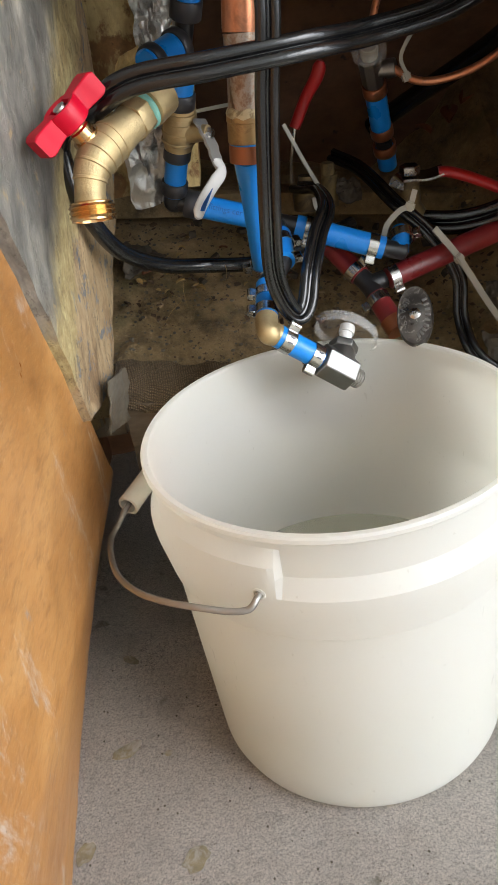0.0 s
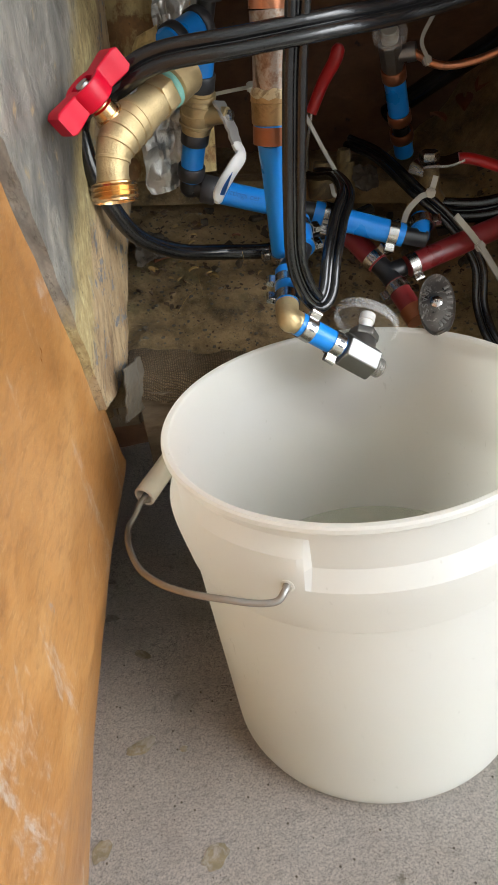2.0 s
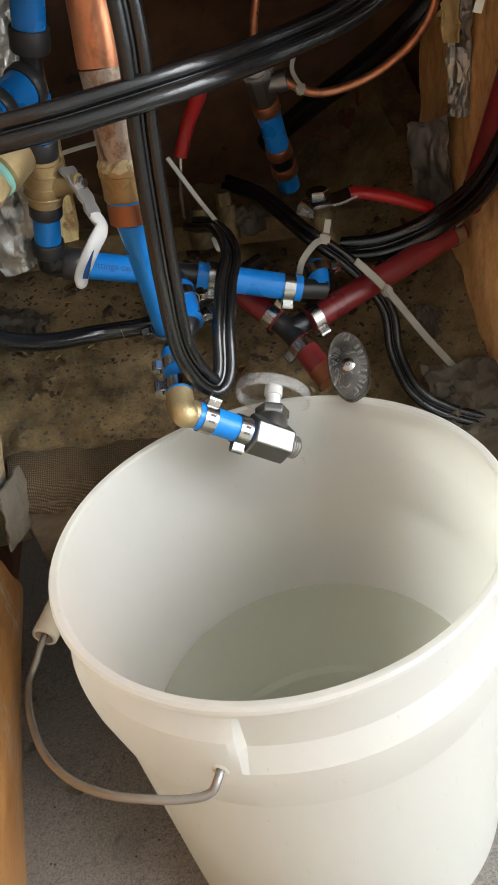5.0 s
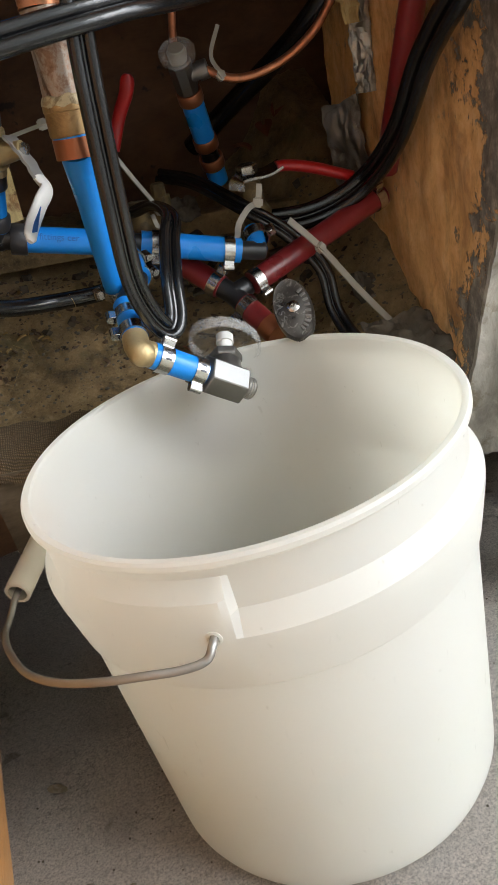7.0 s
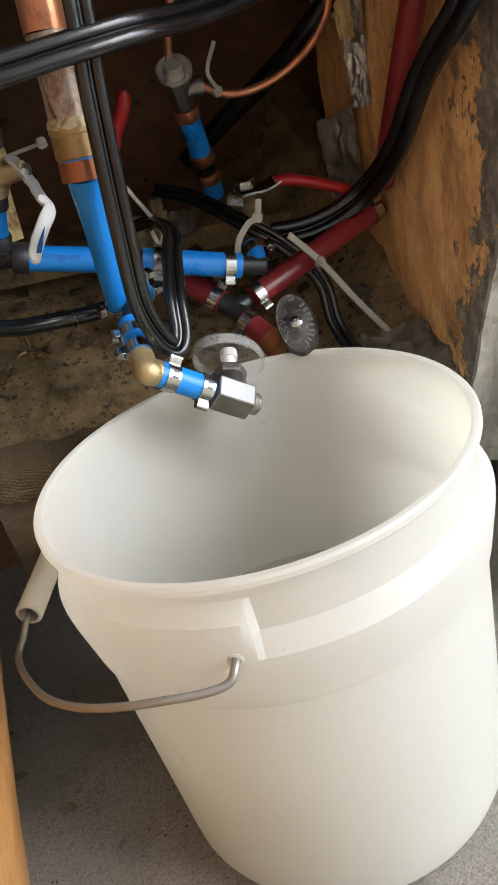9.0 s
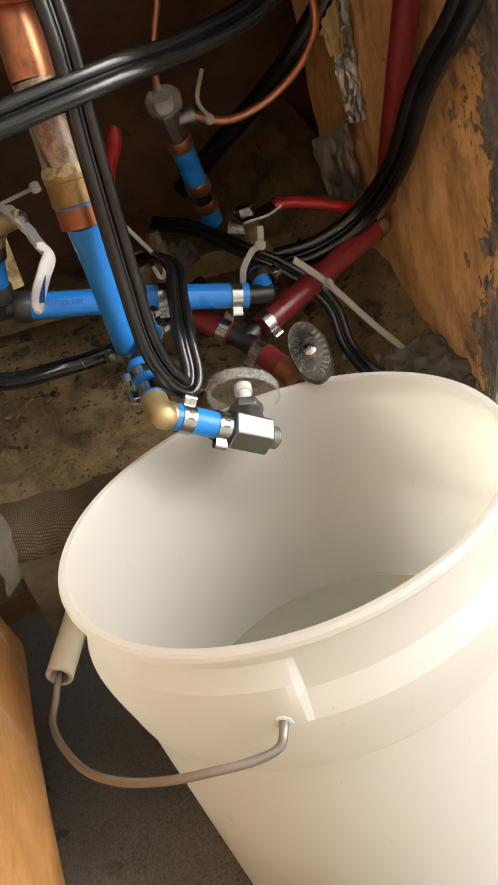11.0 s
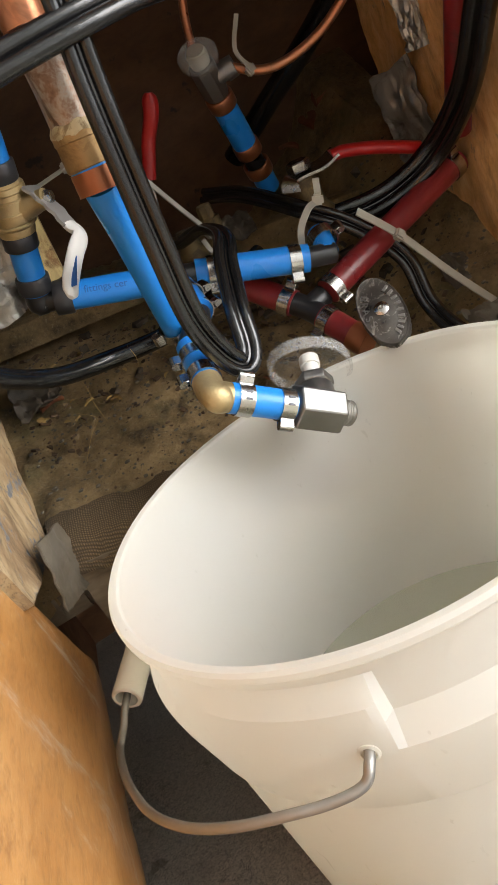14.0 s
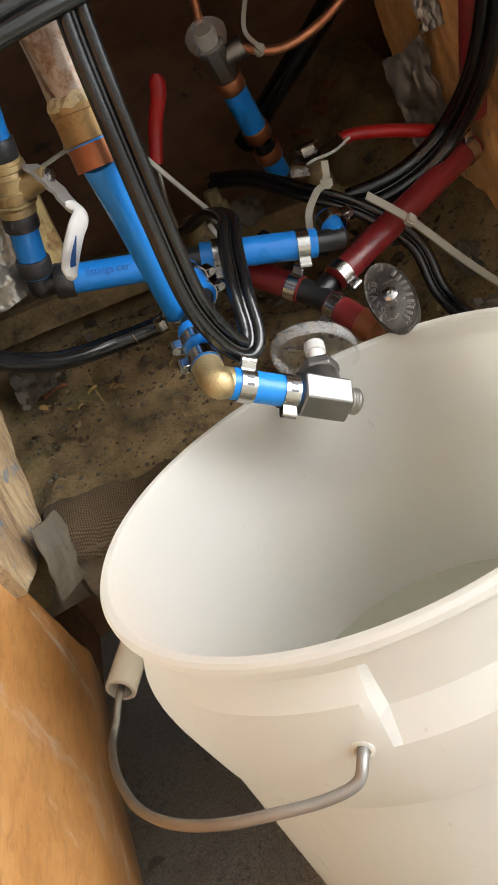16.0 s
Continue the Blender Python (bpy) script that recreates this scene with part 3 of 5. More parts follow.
def wrap_at(u, v):
    z = 0.1 + 0.55 * v
    front = 0.068 - 0.35 * (z - 0.23)
    x = 0.2 + 0.1 * (z - 0.3) + 0.09 * u
    if u < 0.16:
        y, x = front + 0.004 * (1 - u / 0.16), 0.2005 + 0.1 * (z - 0.3)
    else:
        y = front - 0.004 - 0.03 * (u - 0.16)
    return V((x, y + rough_at((x * 2, 0, z * 0.6), 45, 0.0025), z))




def strip_at(u, v):
    z = 0.1 + 0.55 * v
    front = 0.068 - 0.35 * (z - 0.23)
    edge = 0.0015 if u < 1 else 0.004 * noise.noise(V((z * 120, 3, 0)))
    y = front + 0.002 + 0.022 * u + edge
    return V((0.2015 + 0.1 * (z - 0.3) + rough_at((0, y, z * 0.5), 35, 0.003), y, z))


part("paint_strip", sheet(6, 90, strip_at, (0.003, 0, 0)), RIGHT_WOOD, post, "weathered strip along the edge")
part("plastic_wrap", sheet(40, 80, wrap_at, (0.002, 0.003, 0)), WRAP, post, "grey plastic sheet folded round the corner")
single("orange_block", block((0.262, 0.045, 0.11), (0.07, 0.05, 0.24), Matrix.Rotation(radians(-12), 3, "X"), 0.006), PANEL_WOOD, "orange varnished wood block beside the post", "block")


def back_at(u, v):
    x, z = -0.4 + 0.9 * u, 0.65 * v
    return V((x, 0.43 + rough_at((x, 0, z), 9, 0.008), z))


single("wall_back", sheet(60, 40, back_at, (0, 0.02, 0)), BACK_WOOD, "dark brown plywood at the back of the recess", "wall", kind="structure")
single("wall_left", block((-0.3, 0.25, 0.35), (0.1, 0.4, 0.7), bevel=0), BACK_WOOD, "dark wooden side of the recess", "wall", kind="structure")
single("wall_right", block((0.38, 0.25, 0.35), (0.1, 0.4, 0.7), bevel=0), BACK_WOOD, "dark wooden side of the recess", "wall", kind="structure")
# out of view, added to close the recess against light from above
single("recess_top", block((0.04, 0.23, 0.655), (0.84, 0.46, 0.03), bevel=0), BACK_WOOD, "unseen dark boards added over the recess", "ceiling", kind="structure")
# unseen walls around the recess; the upper one hangs low to shade its back
single("wall_front", block((0.0, 0.03, 1.555), (6, 0.06, 1.95), bevel=0), DRYWALL, "unseen plain painted wall added above the recess to shade it", "wall", kind="structure")
single("wall_front_left", block((-1.75, 0.15, 0.335), (2.8, 0.06, 0.67), bevel=0), DRYWALL, "unseen plain painted wall added beside the recess", "wall", kind="structure")
single("wall_front_right", block((1.7, 0.15, 0.335), (2.8, 0.06, 0.67), bevel=0), DRYWALL, "unseen plain painted wall added beside the recess", "wall", kind="structure")
# unseen room shell and doorway, added to close the space and shape the daylight
single("wall_west", block((-2.95, -1.4, 1.27), (0.1, 2.8, 2.54), bevel=0), DRYWALL, "unseen plain painted side wall closing the room", "wall", kind="structure")
single("wall_south", block((-0.5, -2.85, 1.27), (5.0, 0.1, 2.54), bevel=0), DRYWALL, "unseen plain painted wall facing the recess", "wall", kind="structure")
single("wall_opening_lintel", block((1.85, -1.4, 2.49), (0.1, 2.8, 0.1), bevel=0), DRYWALL, "unseen plain painted wall over the assumed doorway", "wall", kind="structure")
single("wall_opening_jamb", block((1.85, -2.7, 1.22), (0.1, 0.2, 2.44), bevel=0), DRYWALL, "unseen plain painted wall beside the assumed doorway", "wall", kind="structure")
single("ceiling", block((-0.5, -1.4, 2.59), (5.0, 3.0, 0.1), bevel=0), DRYWALL, "unseen plain painted ceiling closing the room", "ceiling", kind="structure")

# ---- the pail ----
RIM, TOP = 0.1225, 0.2493


def pail():
    t = thing("pail", (0, 0, 0), "white plastic pail with a wire handle, standing on concrete", "bucket")
    outer = [(0.1190, TOP), (0.1215, TOP), (0.1227, TOP - 0.0015), (0.1227, TOP - 0.004), (0.1215, TOP - 0.0055), (0.1188, TOP - 0.0065), (0.1182, TOP - 0.012),
             (0.1181, 0.228), (0.1180, 0.2192), (0.1243, 0.2080), (0.1243, 0.2060), (0.1237, 0.201), (0.1189, 0.1752), (0.1182, 0.1742), (0.1168, 0.1738), (0.1160, 0.1725), (0.1148, 0.150),
             (0.1075, 0.02), (0.1068, 0.011), (0.1045, 0.005), (0.1005, 0.0015), (0.0950, 0.0)]
    inner = [(0.0930, 0.004), (0.0990, 0.006), (0.1020, 0.011), (0.1115, 0.165), (0.1140, 0.205), (0.1158, 0.2105), (0.1166, 0.216), (0.1172, TOP - 0.002), (0.1180, TOP - 0.0004)]
    bm, n = bmesh.new(), 240

    def swell(a, z):
        """The moulded pads round the two wire holes."""
        best = 0.0
        for e in (0, 180):
            b = (a - e - 225 + 180) % 360 - 180
            best = max(best, min(1.0, max(0.0, (23.5 - b) / 1.5)) * min(1.0, max(0.0, (b + 36) / 34)))
        best = best * best * (3 - 2 * best)
        return best * max(0.0, min(1.0, (0.2335 - z) / 0.006)) if z > 0.2 else 0.0

    rings = []
    for i, (r, z) in enumerate(outer + inner):
        ring = []
        for k in range(n):
            a = 360 * k / n
            w = swell(a, z) if i < len(outer) else 0.0
            q = r + (max(r, 0.1243) - r) * w
            ring.append(bm.verts.new((q * math.cos(radians(a)), q * math.sin(radians(a)), z)))
        rings.append(ring)
    for p, q in zip(rings, rings[1:] + rings[:1]):
        if p is rings[len(outer) - 1]:
            continue
        for k in range(n):
            bm.faces.new((p[k - 1], p[k], q[k], q[k - 1]))
    bm.faces.new(rings[len(outer) - 1])
    bm.faces.new(rings[len(outer)])
    shell = part("shell", bm, PAIL, t)
    shell.data.set_sharp_from_angle(angle=radians(24))
    for a in (243, 63):
        c, s = math.cos(radians(a)), math.sin(radians(a))
        out = V((c, s, 0))
        bm = turned(out * 0.1225 + V((0, 0, 0.2095)), out, [(0, 0.0042), (0.0022, 0.0040), (0.0026, 0.0028), (0.0008, 0.0024)], 20)
        part("ear", bm, PAIL, t)
    half = [(-0.0545, -0.107, 0.2105), (-0.058, -0.1145, 0.2095), (-0.0630, -0.1175, 0.2058), (-0.074, -0.1165, 0.2055), (-0.09, -0.112, 0.2068), (-0.109, -0.102, 0.2052), (-0.128, -0.083, 0.199), (-0.144, -0.056, 0.1905),
            (-0.155, -0.022, 0.182), (-0.160, 0.006, 0.1745), (-0.1595, 0.016, 0.1730), (-0.1560, 0.024, 0.1750)]
    grip = [(-0.150, 0.036, 0.180), (-0.132, 0.072, 0.1865), (-0.114, 0.108, 0.190)]
    rest = [(-0.111, 0.117, 0.1905), (-0.105, 0.128, 0.191), (-0.08, 0.145, 0.194), (-0.03, 0.153, 0.2), (0.02, 0.143, 0.207), (0.05, 0.124, 0.2095), (0.0545, 0.107, 0.2105)]
    part("bail", tube(half + grip + rest, 0.0020, 12, 8), WIRE, t, "bent galvanised wire handle")
    bm = turned(grip[0], V(grip[2]) - V(grip[0]), [(0, 0.0058), (0, 0.0074), (0.0006, 0.008), (0.0795, 0.008), (0.08, 0.0074), (0.08, 0.0058)], 24, None, True)
    turned(V(grip[0]), V(grip[2]) - V(grip[0]), [(0.08, 0.0058), (0.0, 0.0058)], 24, bm, True)
    part("grip", bm, IVORY, t, "ivory plastic hand grip")
    return t


pail()

# ---- pipes, fittings and taps ----


def clamp(at, way, r, ear, parent, width=0.0075):
    """A stainless pinch clamp with a folded ear."""
    way, at = V(way).normalized(), V(at)
    bm = turned(at - way * width / 2, way, [(0, r), (0, r + 0.0009), (width, r + 0.0009), (width, r)], 28, None, True)
    ear = (V(ear) - way * V(ear).dot(way)).normalized()
    m = frame_of(way, ear)
    for s in (-1, 1):
        block(at + ear * (r + 0.0022) + m @ V((0, s * 0.0022, 0)), (width * 0.95, 0.0008, 0.004), m, 0.0003, bm, 1)
    tube([at + ear * (r + 0.0042) + m @ V((-width * 0.47, 0, 0)), at + ear * (r + 0.0042) + m @ V((width * 0.47, 0, 0))], 0.0024, 10, 2, bm, False)
    made = part("clamp", bm, STEEL, parent, "stainless pinch clamp")
    face = V((0.0, -0.8, 0.6))
    face = (face - way * face.dot(way)).normalized()
    if width > 0.008:
        turn = frame_of(way, face)
        bm = bmesh.new()
        for a, b in ((-0.0022, 0.0), (0.0018, 0.0004)):
            block(at + face * (r + 0.0010) + turn @ V((0.0003, a, 0)), (0.0034, 0.0013, 0.0003), turn, 0, bm)
        part("stamp", bm, CRIMP, made, "dark stamped bars")
    return made


def crimp(at, way, r, parent, mat=None, width=0.011, label="dark crimp ring"):
    way = V(way).normalized()
    bm = turned(V(at) - way * width / 2, way, [(0, r), (0, r + 0.0012), (0.0008, r + 0.0018), (width - 0.0008, r + 0.0018), (width, r + 0.0012), (width, r)], 28, None, True)
    return part("crimp_ring", bm, mat or CRIMP, parent, label)


def along(a, b, s):
    return V(a) + (V(b) - V(a)) * s


def pipe(a, b, r, mat, parent, label="", name="pipe"):
    d = V(b) - V(a)
    return part(name, turned(a, d, [(0, r * 0.8), (0, r), (d.length, r), (d.length, r * 0.8)], 32), mat, parent, label)


R_PEX = 0.0088

# the upright line with the ball valve
TV, TT, VC, EL = V((-0.0490, 0.136, 0.505)), V((-0.0612, 0.149, 0.4635)), V((-0.0755, 0.168, 0.4063)), V((-0.0895, 0.184, 0.3575))
up = thing("ball_valve_line", EL, "blue plastic water line with a brass ball valve and white lever", "pipe")
d1 = (TV - TT).normalized()
pipe(TT + d1 * 0.016, TV + d1 * 0.1, R_PEX, BLUE, up, "blue plastic pipe")
crimp(TT + d1 * 0.0215, d1, R_PEX, up, width=0.012)
bm = tube([TT - d1 * 0.010, TT + d1 * 0.018], 0.0062, 16, 2, None, False)
turned(TT, V((-0.66, -0.72, -0.25)), [(0, 0.007), (0.014, 0.0072)], 20, bm)
part("tee", bm, BLACK_PLASTIC, up, "black plastic tee")
side = V((-0.0820, 0.128, 0.4551)) - V((-0.0630, 0.1475, 0.4622))
pipe(TT + side * 0.15, TT + side * 1.25, 0.0106, BLUE, up, "short blue pipe to the hose tap")
crimp(TT + side * 0.22, side, 0.0106, up, width=0.007)
crimp(TT + side * 1.05, side, 0.0106, up, width=0.007)
d2 = (VC - TT).normalized()
pipe(TT + d2 * 0.008, VC - d2 * 0.017, R_PEX, BLUE, up, "blue plastic pipe")
crimp(VC - d2 * 0.024, d2, R_PEX, up)
bm = turned(VC - d2 * 0.0205, d2, [(0, 0.007), (0, 0.0098), (0.004, 0.0102), (0.004, 0.0118), (0.007, 0.0122), (0.008, 0.0104), (0.012, 0.0112), (0.02, 0.0122), (0.026, 0.0112), (0.028, 0.0104), (0.029, 0.0108), (0.032, 0.0104), (0.032, 0.007)], 32)
nose = V((0.80, -0.50, -0.05)).normalized()
turned(VC + nose * 0.008, nose, [(0, 0.0075), (0.007, 0.0066), (0.012, 0.0058), (0.017, 0.0056)], 20, bm)
part("valve_body", bm, BRASS, up, "cast brass valve body")
d3 = (EL - VC).normalized()
pipe(VC + d3 * 0.014, EL - d3 * 0.004, R_PEX - 0.0004, BLUE, up, "blue plastic pipe")
crimp(VC + d3 * 0.0160, d3, R_PEX - 0.0004, up, width=0.009)
for k, rr in ((-0.010, 0.0116), (-0.003, 0.0126), (0.004, 0.0126)):
    part("rib", turned(VC + d2 * k, d2, [(0, rr - 0.0008), (0.0006, rr), (0.0016, rr), (0.0022, rr - 0.0008)], 28, None, True), BRASS, up)
crimp(EL - d3 * 0.010, d3, R_PEX - 0.0004, up, width=0.010)
HUB = VC + nose * 0.0255
bm = turned(HUB - nose * 0.004, nose, [(0, 0.0052), (0.002, 0.0052), (0.002, 0.004), (0.0065, 0.004), (0.0075, 0.003)], 6)
part("lever_nut", bm, STEEL, up, "zinc nut")
TIP = V((-0.0700, 0.118, 0.3565))
lever = [HUB - nose * 0.003 + V((-0.003, 0.004, 0.009)), HUB - nose * 0.002, HUB + V((0.0015, -0.004, -0.010)), HUB + V((0.003, -0.009, -0.019))]
bm = sweep(spline(lever, 8), lambda i, n: [(x * (1.0 + 0.1 * math.sin(i)), y) for x, y in ((-0.0068, -0.0009), (0.0068, -0.0009), (0.0068, 0.0009), (-0.0068, 0.0009))], None, nose)
part("lever_plate", bm, ZINC, up, "zinc plated lever")
H3 = lever[-1]
bm = sweep(spline([H3 + V((0.0, 0.001, 0.001)), H3 + V((0.002, -0.004, -0.006)), along(H3, TIP, 0.4) + V((0.003, -0.002, 0)), along(H3, TIP, 0.75), TIP], 8),
           lambda i, n: [(x * lerp_rows([(0, 1.05), (0.3, 1.0), (0.7, 1.1), (0.93, 1.0), (1, 0.45)], i / (n - 1)), y * lerp_rows([(0, 1.0), (0.9, 1.0), (1, 0.5)], i / (n - 1))) for x, y in circle(0.0055, 16, 0.55)], None, nose)
sleeve = part("lever_sleeve", bm, WHITE, up, "white vinyl lever sleeve")

# the level blue line
HA, HB, HC, HD, HE = V((-0.092, 0.186, 0.3565)), V((-0.026, 0.180, 0.3335)), V((0.001, 0.177, 0.3245)), V((0.064, 0.168, 0.3005)), V((0.083, 0.167, 0.2945))
level = thing("blue_water_line", HA, "blue plastic pipe with black fittings and steel clamps", "pipe")
dh = (HE - HA).normalized()
bm = tube([EL - d3 * 0.006, EL + d3 * 0.003, HA + dh * 0.006, HA + dh * 0.014], 0.0076, 16, 6)
part("elbow", bm, BLACK_PLASTIC, level, "black plastic elbow")
pipe(HA + dh * 0.012, HB, R_PEX, BLUE, level, "blue pipe with faint printing")
crimp(HA + dh * 0.017, dh, R_PEX, level)
part("tee", tube([HB - dh * 0.004, HC + dh * 0.004], 0.0072, 16, 2, None, False), BLACK_PLASTIC, level, "black plastic tee")
pipe(HC, HD + dh * 0.003, R_PEX, BLUE, level, "blue plastic pipe")
clamp(HC + dh * 0.011, dh, R_PEX, (0.1, -0.5, -0.85), level)
clamp(HD - dh * 0.006, dh, R_PEX, (0.1, -0.5, -0.85), level)
bm = tube([HD, HE], 0.0068, 16, 2, None, False)
turned(HE - dh * 0.001, dh, [(0, 0.0068), (0.002, 0.006), (0.003, 0.004)], 16, bm)
part("elbow", bm, BLACK_PLASTIC, level, "black plastic elbow")
TURN2 = HE + V((0.001, 0.018, 0.012))
bm = tube([HE - dh * 0.004, TURN2], 0.0072, 16, 2, None, False)
part("branch", bm, BLUE, level, "short blue branch pipe")
clamp(along(HE, TURN2, 0.7), TURN2 - HE, 0.0085, (1, 0, 0.3), level)

# the copper riser and its blue tail
CP = [V((-0.0195, 0.090, 0.560)), V((-0.0185, 0.084, 0.520)), V((-0.0205, 0.079, 0.492)), V((-0.0235, 0.078, 0.468)), V((-0.0245, 0.078, 0.446)), V((-0.0268, 0.079, 0.424))]
CJ, CR, DE = V((-0.0282, 0.079, 0.4105)), V((-0.0295, 0.0795, 0.3990)), V((-0.0290, 0.140, 0.3065))
riser = thing("copper_riser", DE, "tarnished copper pipe soldered to a blue plastic tail", "pipe")
part("copper_bend", tube(CP[:4], 0.0112, 24), COPPER, riser, "bright copper bend")
part("copper_pipe", tube(CP[3:], 0.0108, 24), COPPER_OLD, riser, "stained copper pipe")
dj = (CR - CP[-1]).normalized()
part("solder_collar", turned(CP[-1] + V((0, 0, 0.002)), dj, [(0, 0.0112), (0.001, 0.0119), (0.006, 0.0121), (0.0065, 0.0116), (0.018, 0.0116), (0.019, 0.0108)], 28), SOLDER, riser, "brass collar with flux residue")
bm = turned(CP[-1] - dj * 0.004, dj, [(0, 0.0109), (0.0015, 0.0120), (0.004, 0.0124), (0.0058, 0.0120)], 40, None, True)
for v in bm.verts:
    v.co += dj * 0.0022 * noise.noise(v.co * 190)
part("flux", bm, FLUX, riser, "pale crust of dried flux")
part("crimp_ring", turned(CJ + dj * 0.004, dj, [(0, 0.0106), (0, 0.0113), (0.0105, 0.0113), (0.0105, 0.0106)], 28), RING, riser, "copper crimp ring")
part("seal", turned(CJ + dj * 0.002, dj, [(0, 0.0108), (0.0022, 0.0108)], 28), BLUE, riser)
bm = sweep(spline([CR, along(CR, DE, 0.4) + V((0.0, -0.004, 0.004)), along(CR, DE, 0.8), DE], 8), lambda i, n: circle(lerp_rows([(0, 0.0090), (0.3, 0.0079), (1, 0.0071)], i / (n - 1)), 24))
part("tail", bm, BLUE, riser, "blue plastic pipe")
de = (DE - CR).normalized()
clamp(DE - de * 0.003, de, 0.0083, (-1, 0, 0), riser)

# the drop to the small stop tap over the pail
JT, S0, S1 = V((-0.0150, 0.130, 0.3105)), V((-0.0325, 0.078, 0.2825)), V((0.0310, 0.086, 0.2290))
ds = (S1 - S0).normalized()
drop = thing("stop_tap", S0, "small chromed stop tap with a clear plastic handle on blue pipe", "tap")
top_of = V((-0.0280, 0.118, 0.3010))
dd = (S0 - top_of).normalized()
part("tee", tube([HB + V((0.012, 0, -0.004)), along(HB, JT, 0.7) + V((0.006, 0, 0)), JT, top_of, along(top_of, S0, 0.3)], 0.0072, 16, 6), BLACK_PLASTIC, drop, "black plastic tee")
pipe(along(HB, JT, 0.35) + V((0.010, 0, -0.002)), JT + V((0.002, 0, 0.002)), R_PEX - 0.0006, BLUE, drop, "short blue pipe")
clamp(along(HB, JT, 0.55) + V((0.008, 0, -0.001)), JT - HB, R_PEX - 0.0006, (1, -0.4, -0.3), drop)
clamp(along(HB, JT, 0.9) + V((0.003, 0, 0)), JT - HB, R_PEX - 0.0006, (1, -0.4, -0.3), drop)
pipe(top_of, S0 - dd * 0.006, R_PEX - 0.0008, BLUE, drop, "short blue pipe")
clamp(along(top_of, S0, 0.25), dd, R_PEX - 0.0008, (-1, -0.2, 0.2), drop)
clamp(along(top_of, S0, 0.62), dd, R_PEX - 0.0008, (-1, -0.2, 0.2), drop)
bm = tube([S0 - dd * 0.012, S0 - dd * 0.004, S0 + V((0.0015, -0.002, -0.002)), S0 + ds * 0.005, S0 + ds * 0.011], 0.0082, 20, 8)
part("elbow", bm, BRASS, drop, "cast brass elbow")
pipe(S0 + ds * 0.009, S0 + ds * 0.046, R_PEX - 0.0004, BLUE, drop, "short blue pipe")
clamp(S0 + ds * 0.0165, ds, R_PEX - 0.0004, (0.25, 0.1, 1), drop, 0.0085)
clamp(S0 + ds * 0.041, ds, R_PEX - 0.0004, (0.0, -0.5, -1), drop, 0.0085)
LEN = (S1 - S0).length
stem_way = V((0.33, 0.79, 0.51))
stem_way = (stem_way - ds * stem_way.dot(ds)).normalized()
m = frame_of(ds, stem_way)
bm = turned(S0 + ds * 0.046, ds, [(0, 0.0085), (0.001, 0.0132), (0.0275, 0.0132), (0.029, 0.0105)], 6)
bmesh.ops.bevel(bm, geom=list(bm.edges), offset=0.0006, segments=1, affect="EDGES")
part("tap_body", bm, CHROME, drop, "chromed hexagonal tap body", False)
part("bonnet", turned(S0 + ds * 0.063, stem_way, [(0.004, 0.0105), (0.0145, 0.0100), (0.016, 0.0088)], 24), CHROME, drop)
bm = turned(S0 + ds * 0.072, ds, [(0, 0.0070)] + [(0.002 + 0.0009 * k, 0.0074 - 0.0004 * (k % 2)) for k in range(10)] + [(0.0112, 0.0056), (0.004, 0.0052)], 24)
part("outlet", bm, WIRE, drop, "threaded outlet")
SC = S0 + ds * 0.063
bm = turned(SC + stem_way * 0.0155, stem_way, [(0, 0.0108), (0.0012, 0.0112), (0.0052, 0.0112), (0.0065, 0.0104)], 6)
bmesh.ops.bevel(bm, geom=list(bm.edges), offset=0.0005, segments=1, affect="EDGES")
part("packing_nut", bm, CHROME, drop, "chromed packing nut", False)
part("stem", turned(SC + stem_way * 0.02, stem_way, [(0, 0.0047), (0.011, 0.0047), (0.011, 0.0058), (0.017, 0.0058), (0.0175, 0.005)], 20), WHITE, drop, "white plastic stem")
DC = SC + stem_way * 0.033
md = Matrix.Translation(DC) @ frame_of(ds, stem_way).to_4x4()
bm = bmesh.new()
rings = []
for r, z in [(0.003, 0.0), (0.0215, -0.001), (0.0235, -0.0045), (0.0246, -0.0045), (0.0250, -0.001), (0.0245, 0.002), (0.0225, 0.0022), (0.003, 0.0022)]:
    rings.append([bm.verts.new(md @ V((1.0 * r * c, 0.82 * r * s, z))) for c, s in circle(1, 48)])
for p, q in zip(rings, rings[1:] + rings[:1]):
    for k in range(48):
        bm.faces.new((p[k - 1], p[k], q[k], q[k - 1]))
wheel = part("hand_wheel", bm, CLEAR, drop, "clear plastic hand wheel")
bm = bmesh.new()
rings = []
for r, z in [(0.0232, -0.0047), (0.0252, -0.0047), (0.0256, -0.001), (0.0251, 0.0026), (0.0236, 0.0028), (0.0236, 0.0012), (0.0243, -0.001)]:
    rings.append([bm.verts.new(md @ V((r * c, 0.82 * r * q, z))) for c, q in circle(1, 64)])
for p, q in zip(rings, rings[1:] + rings[:1]):
    for k in range(64):
        bm.faces.new((p[k - 1], p[k], q[k], q[k - 1]))
part("rim", bm, FROSTED, wheel, "milky moulded rim")

# the red line
RA, RT, RE = V((0.018, 0.212, 0.309)), V((0.0545, 0.173, 0.2690)), V((0.0690, 0.140, 0.2435))
RB, RX = V((0.066, 0.170, 0.2725)), V((0.196, 0.200, 0.2985))
red = thing("red_water_line", RT, "dull red plastic pipe with a black tee and steel clamps", "pipe")
da, db = (RT - RA).normalized(), (RX - RB).normalized()
pipe(RA, RT - da * 0.011, 0.0088, RED, red, "red plastic pipe")
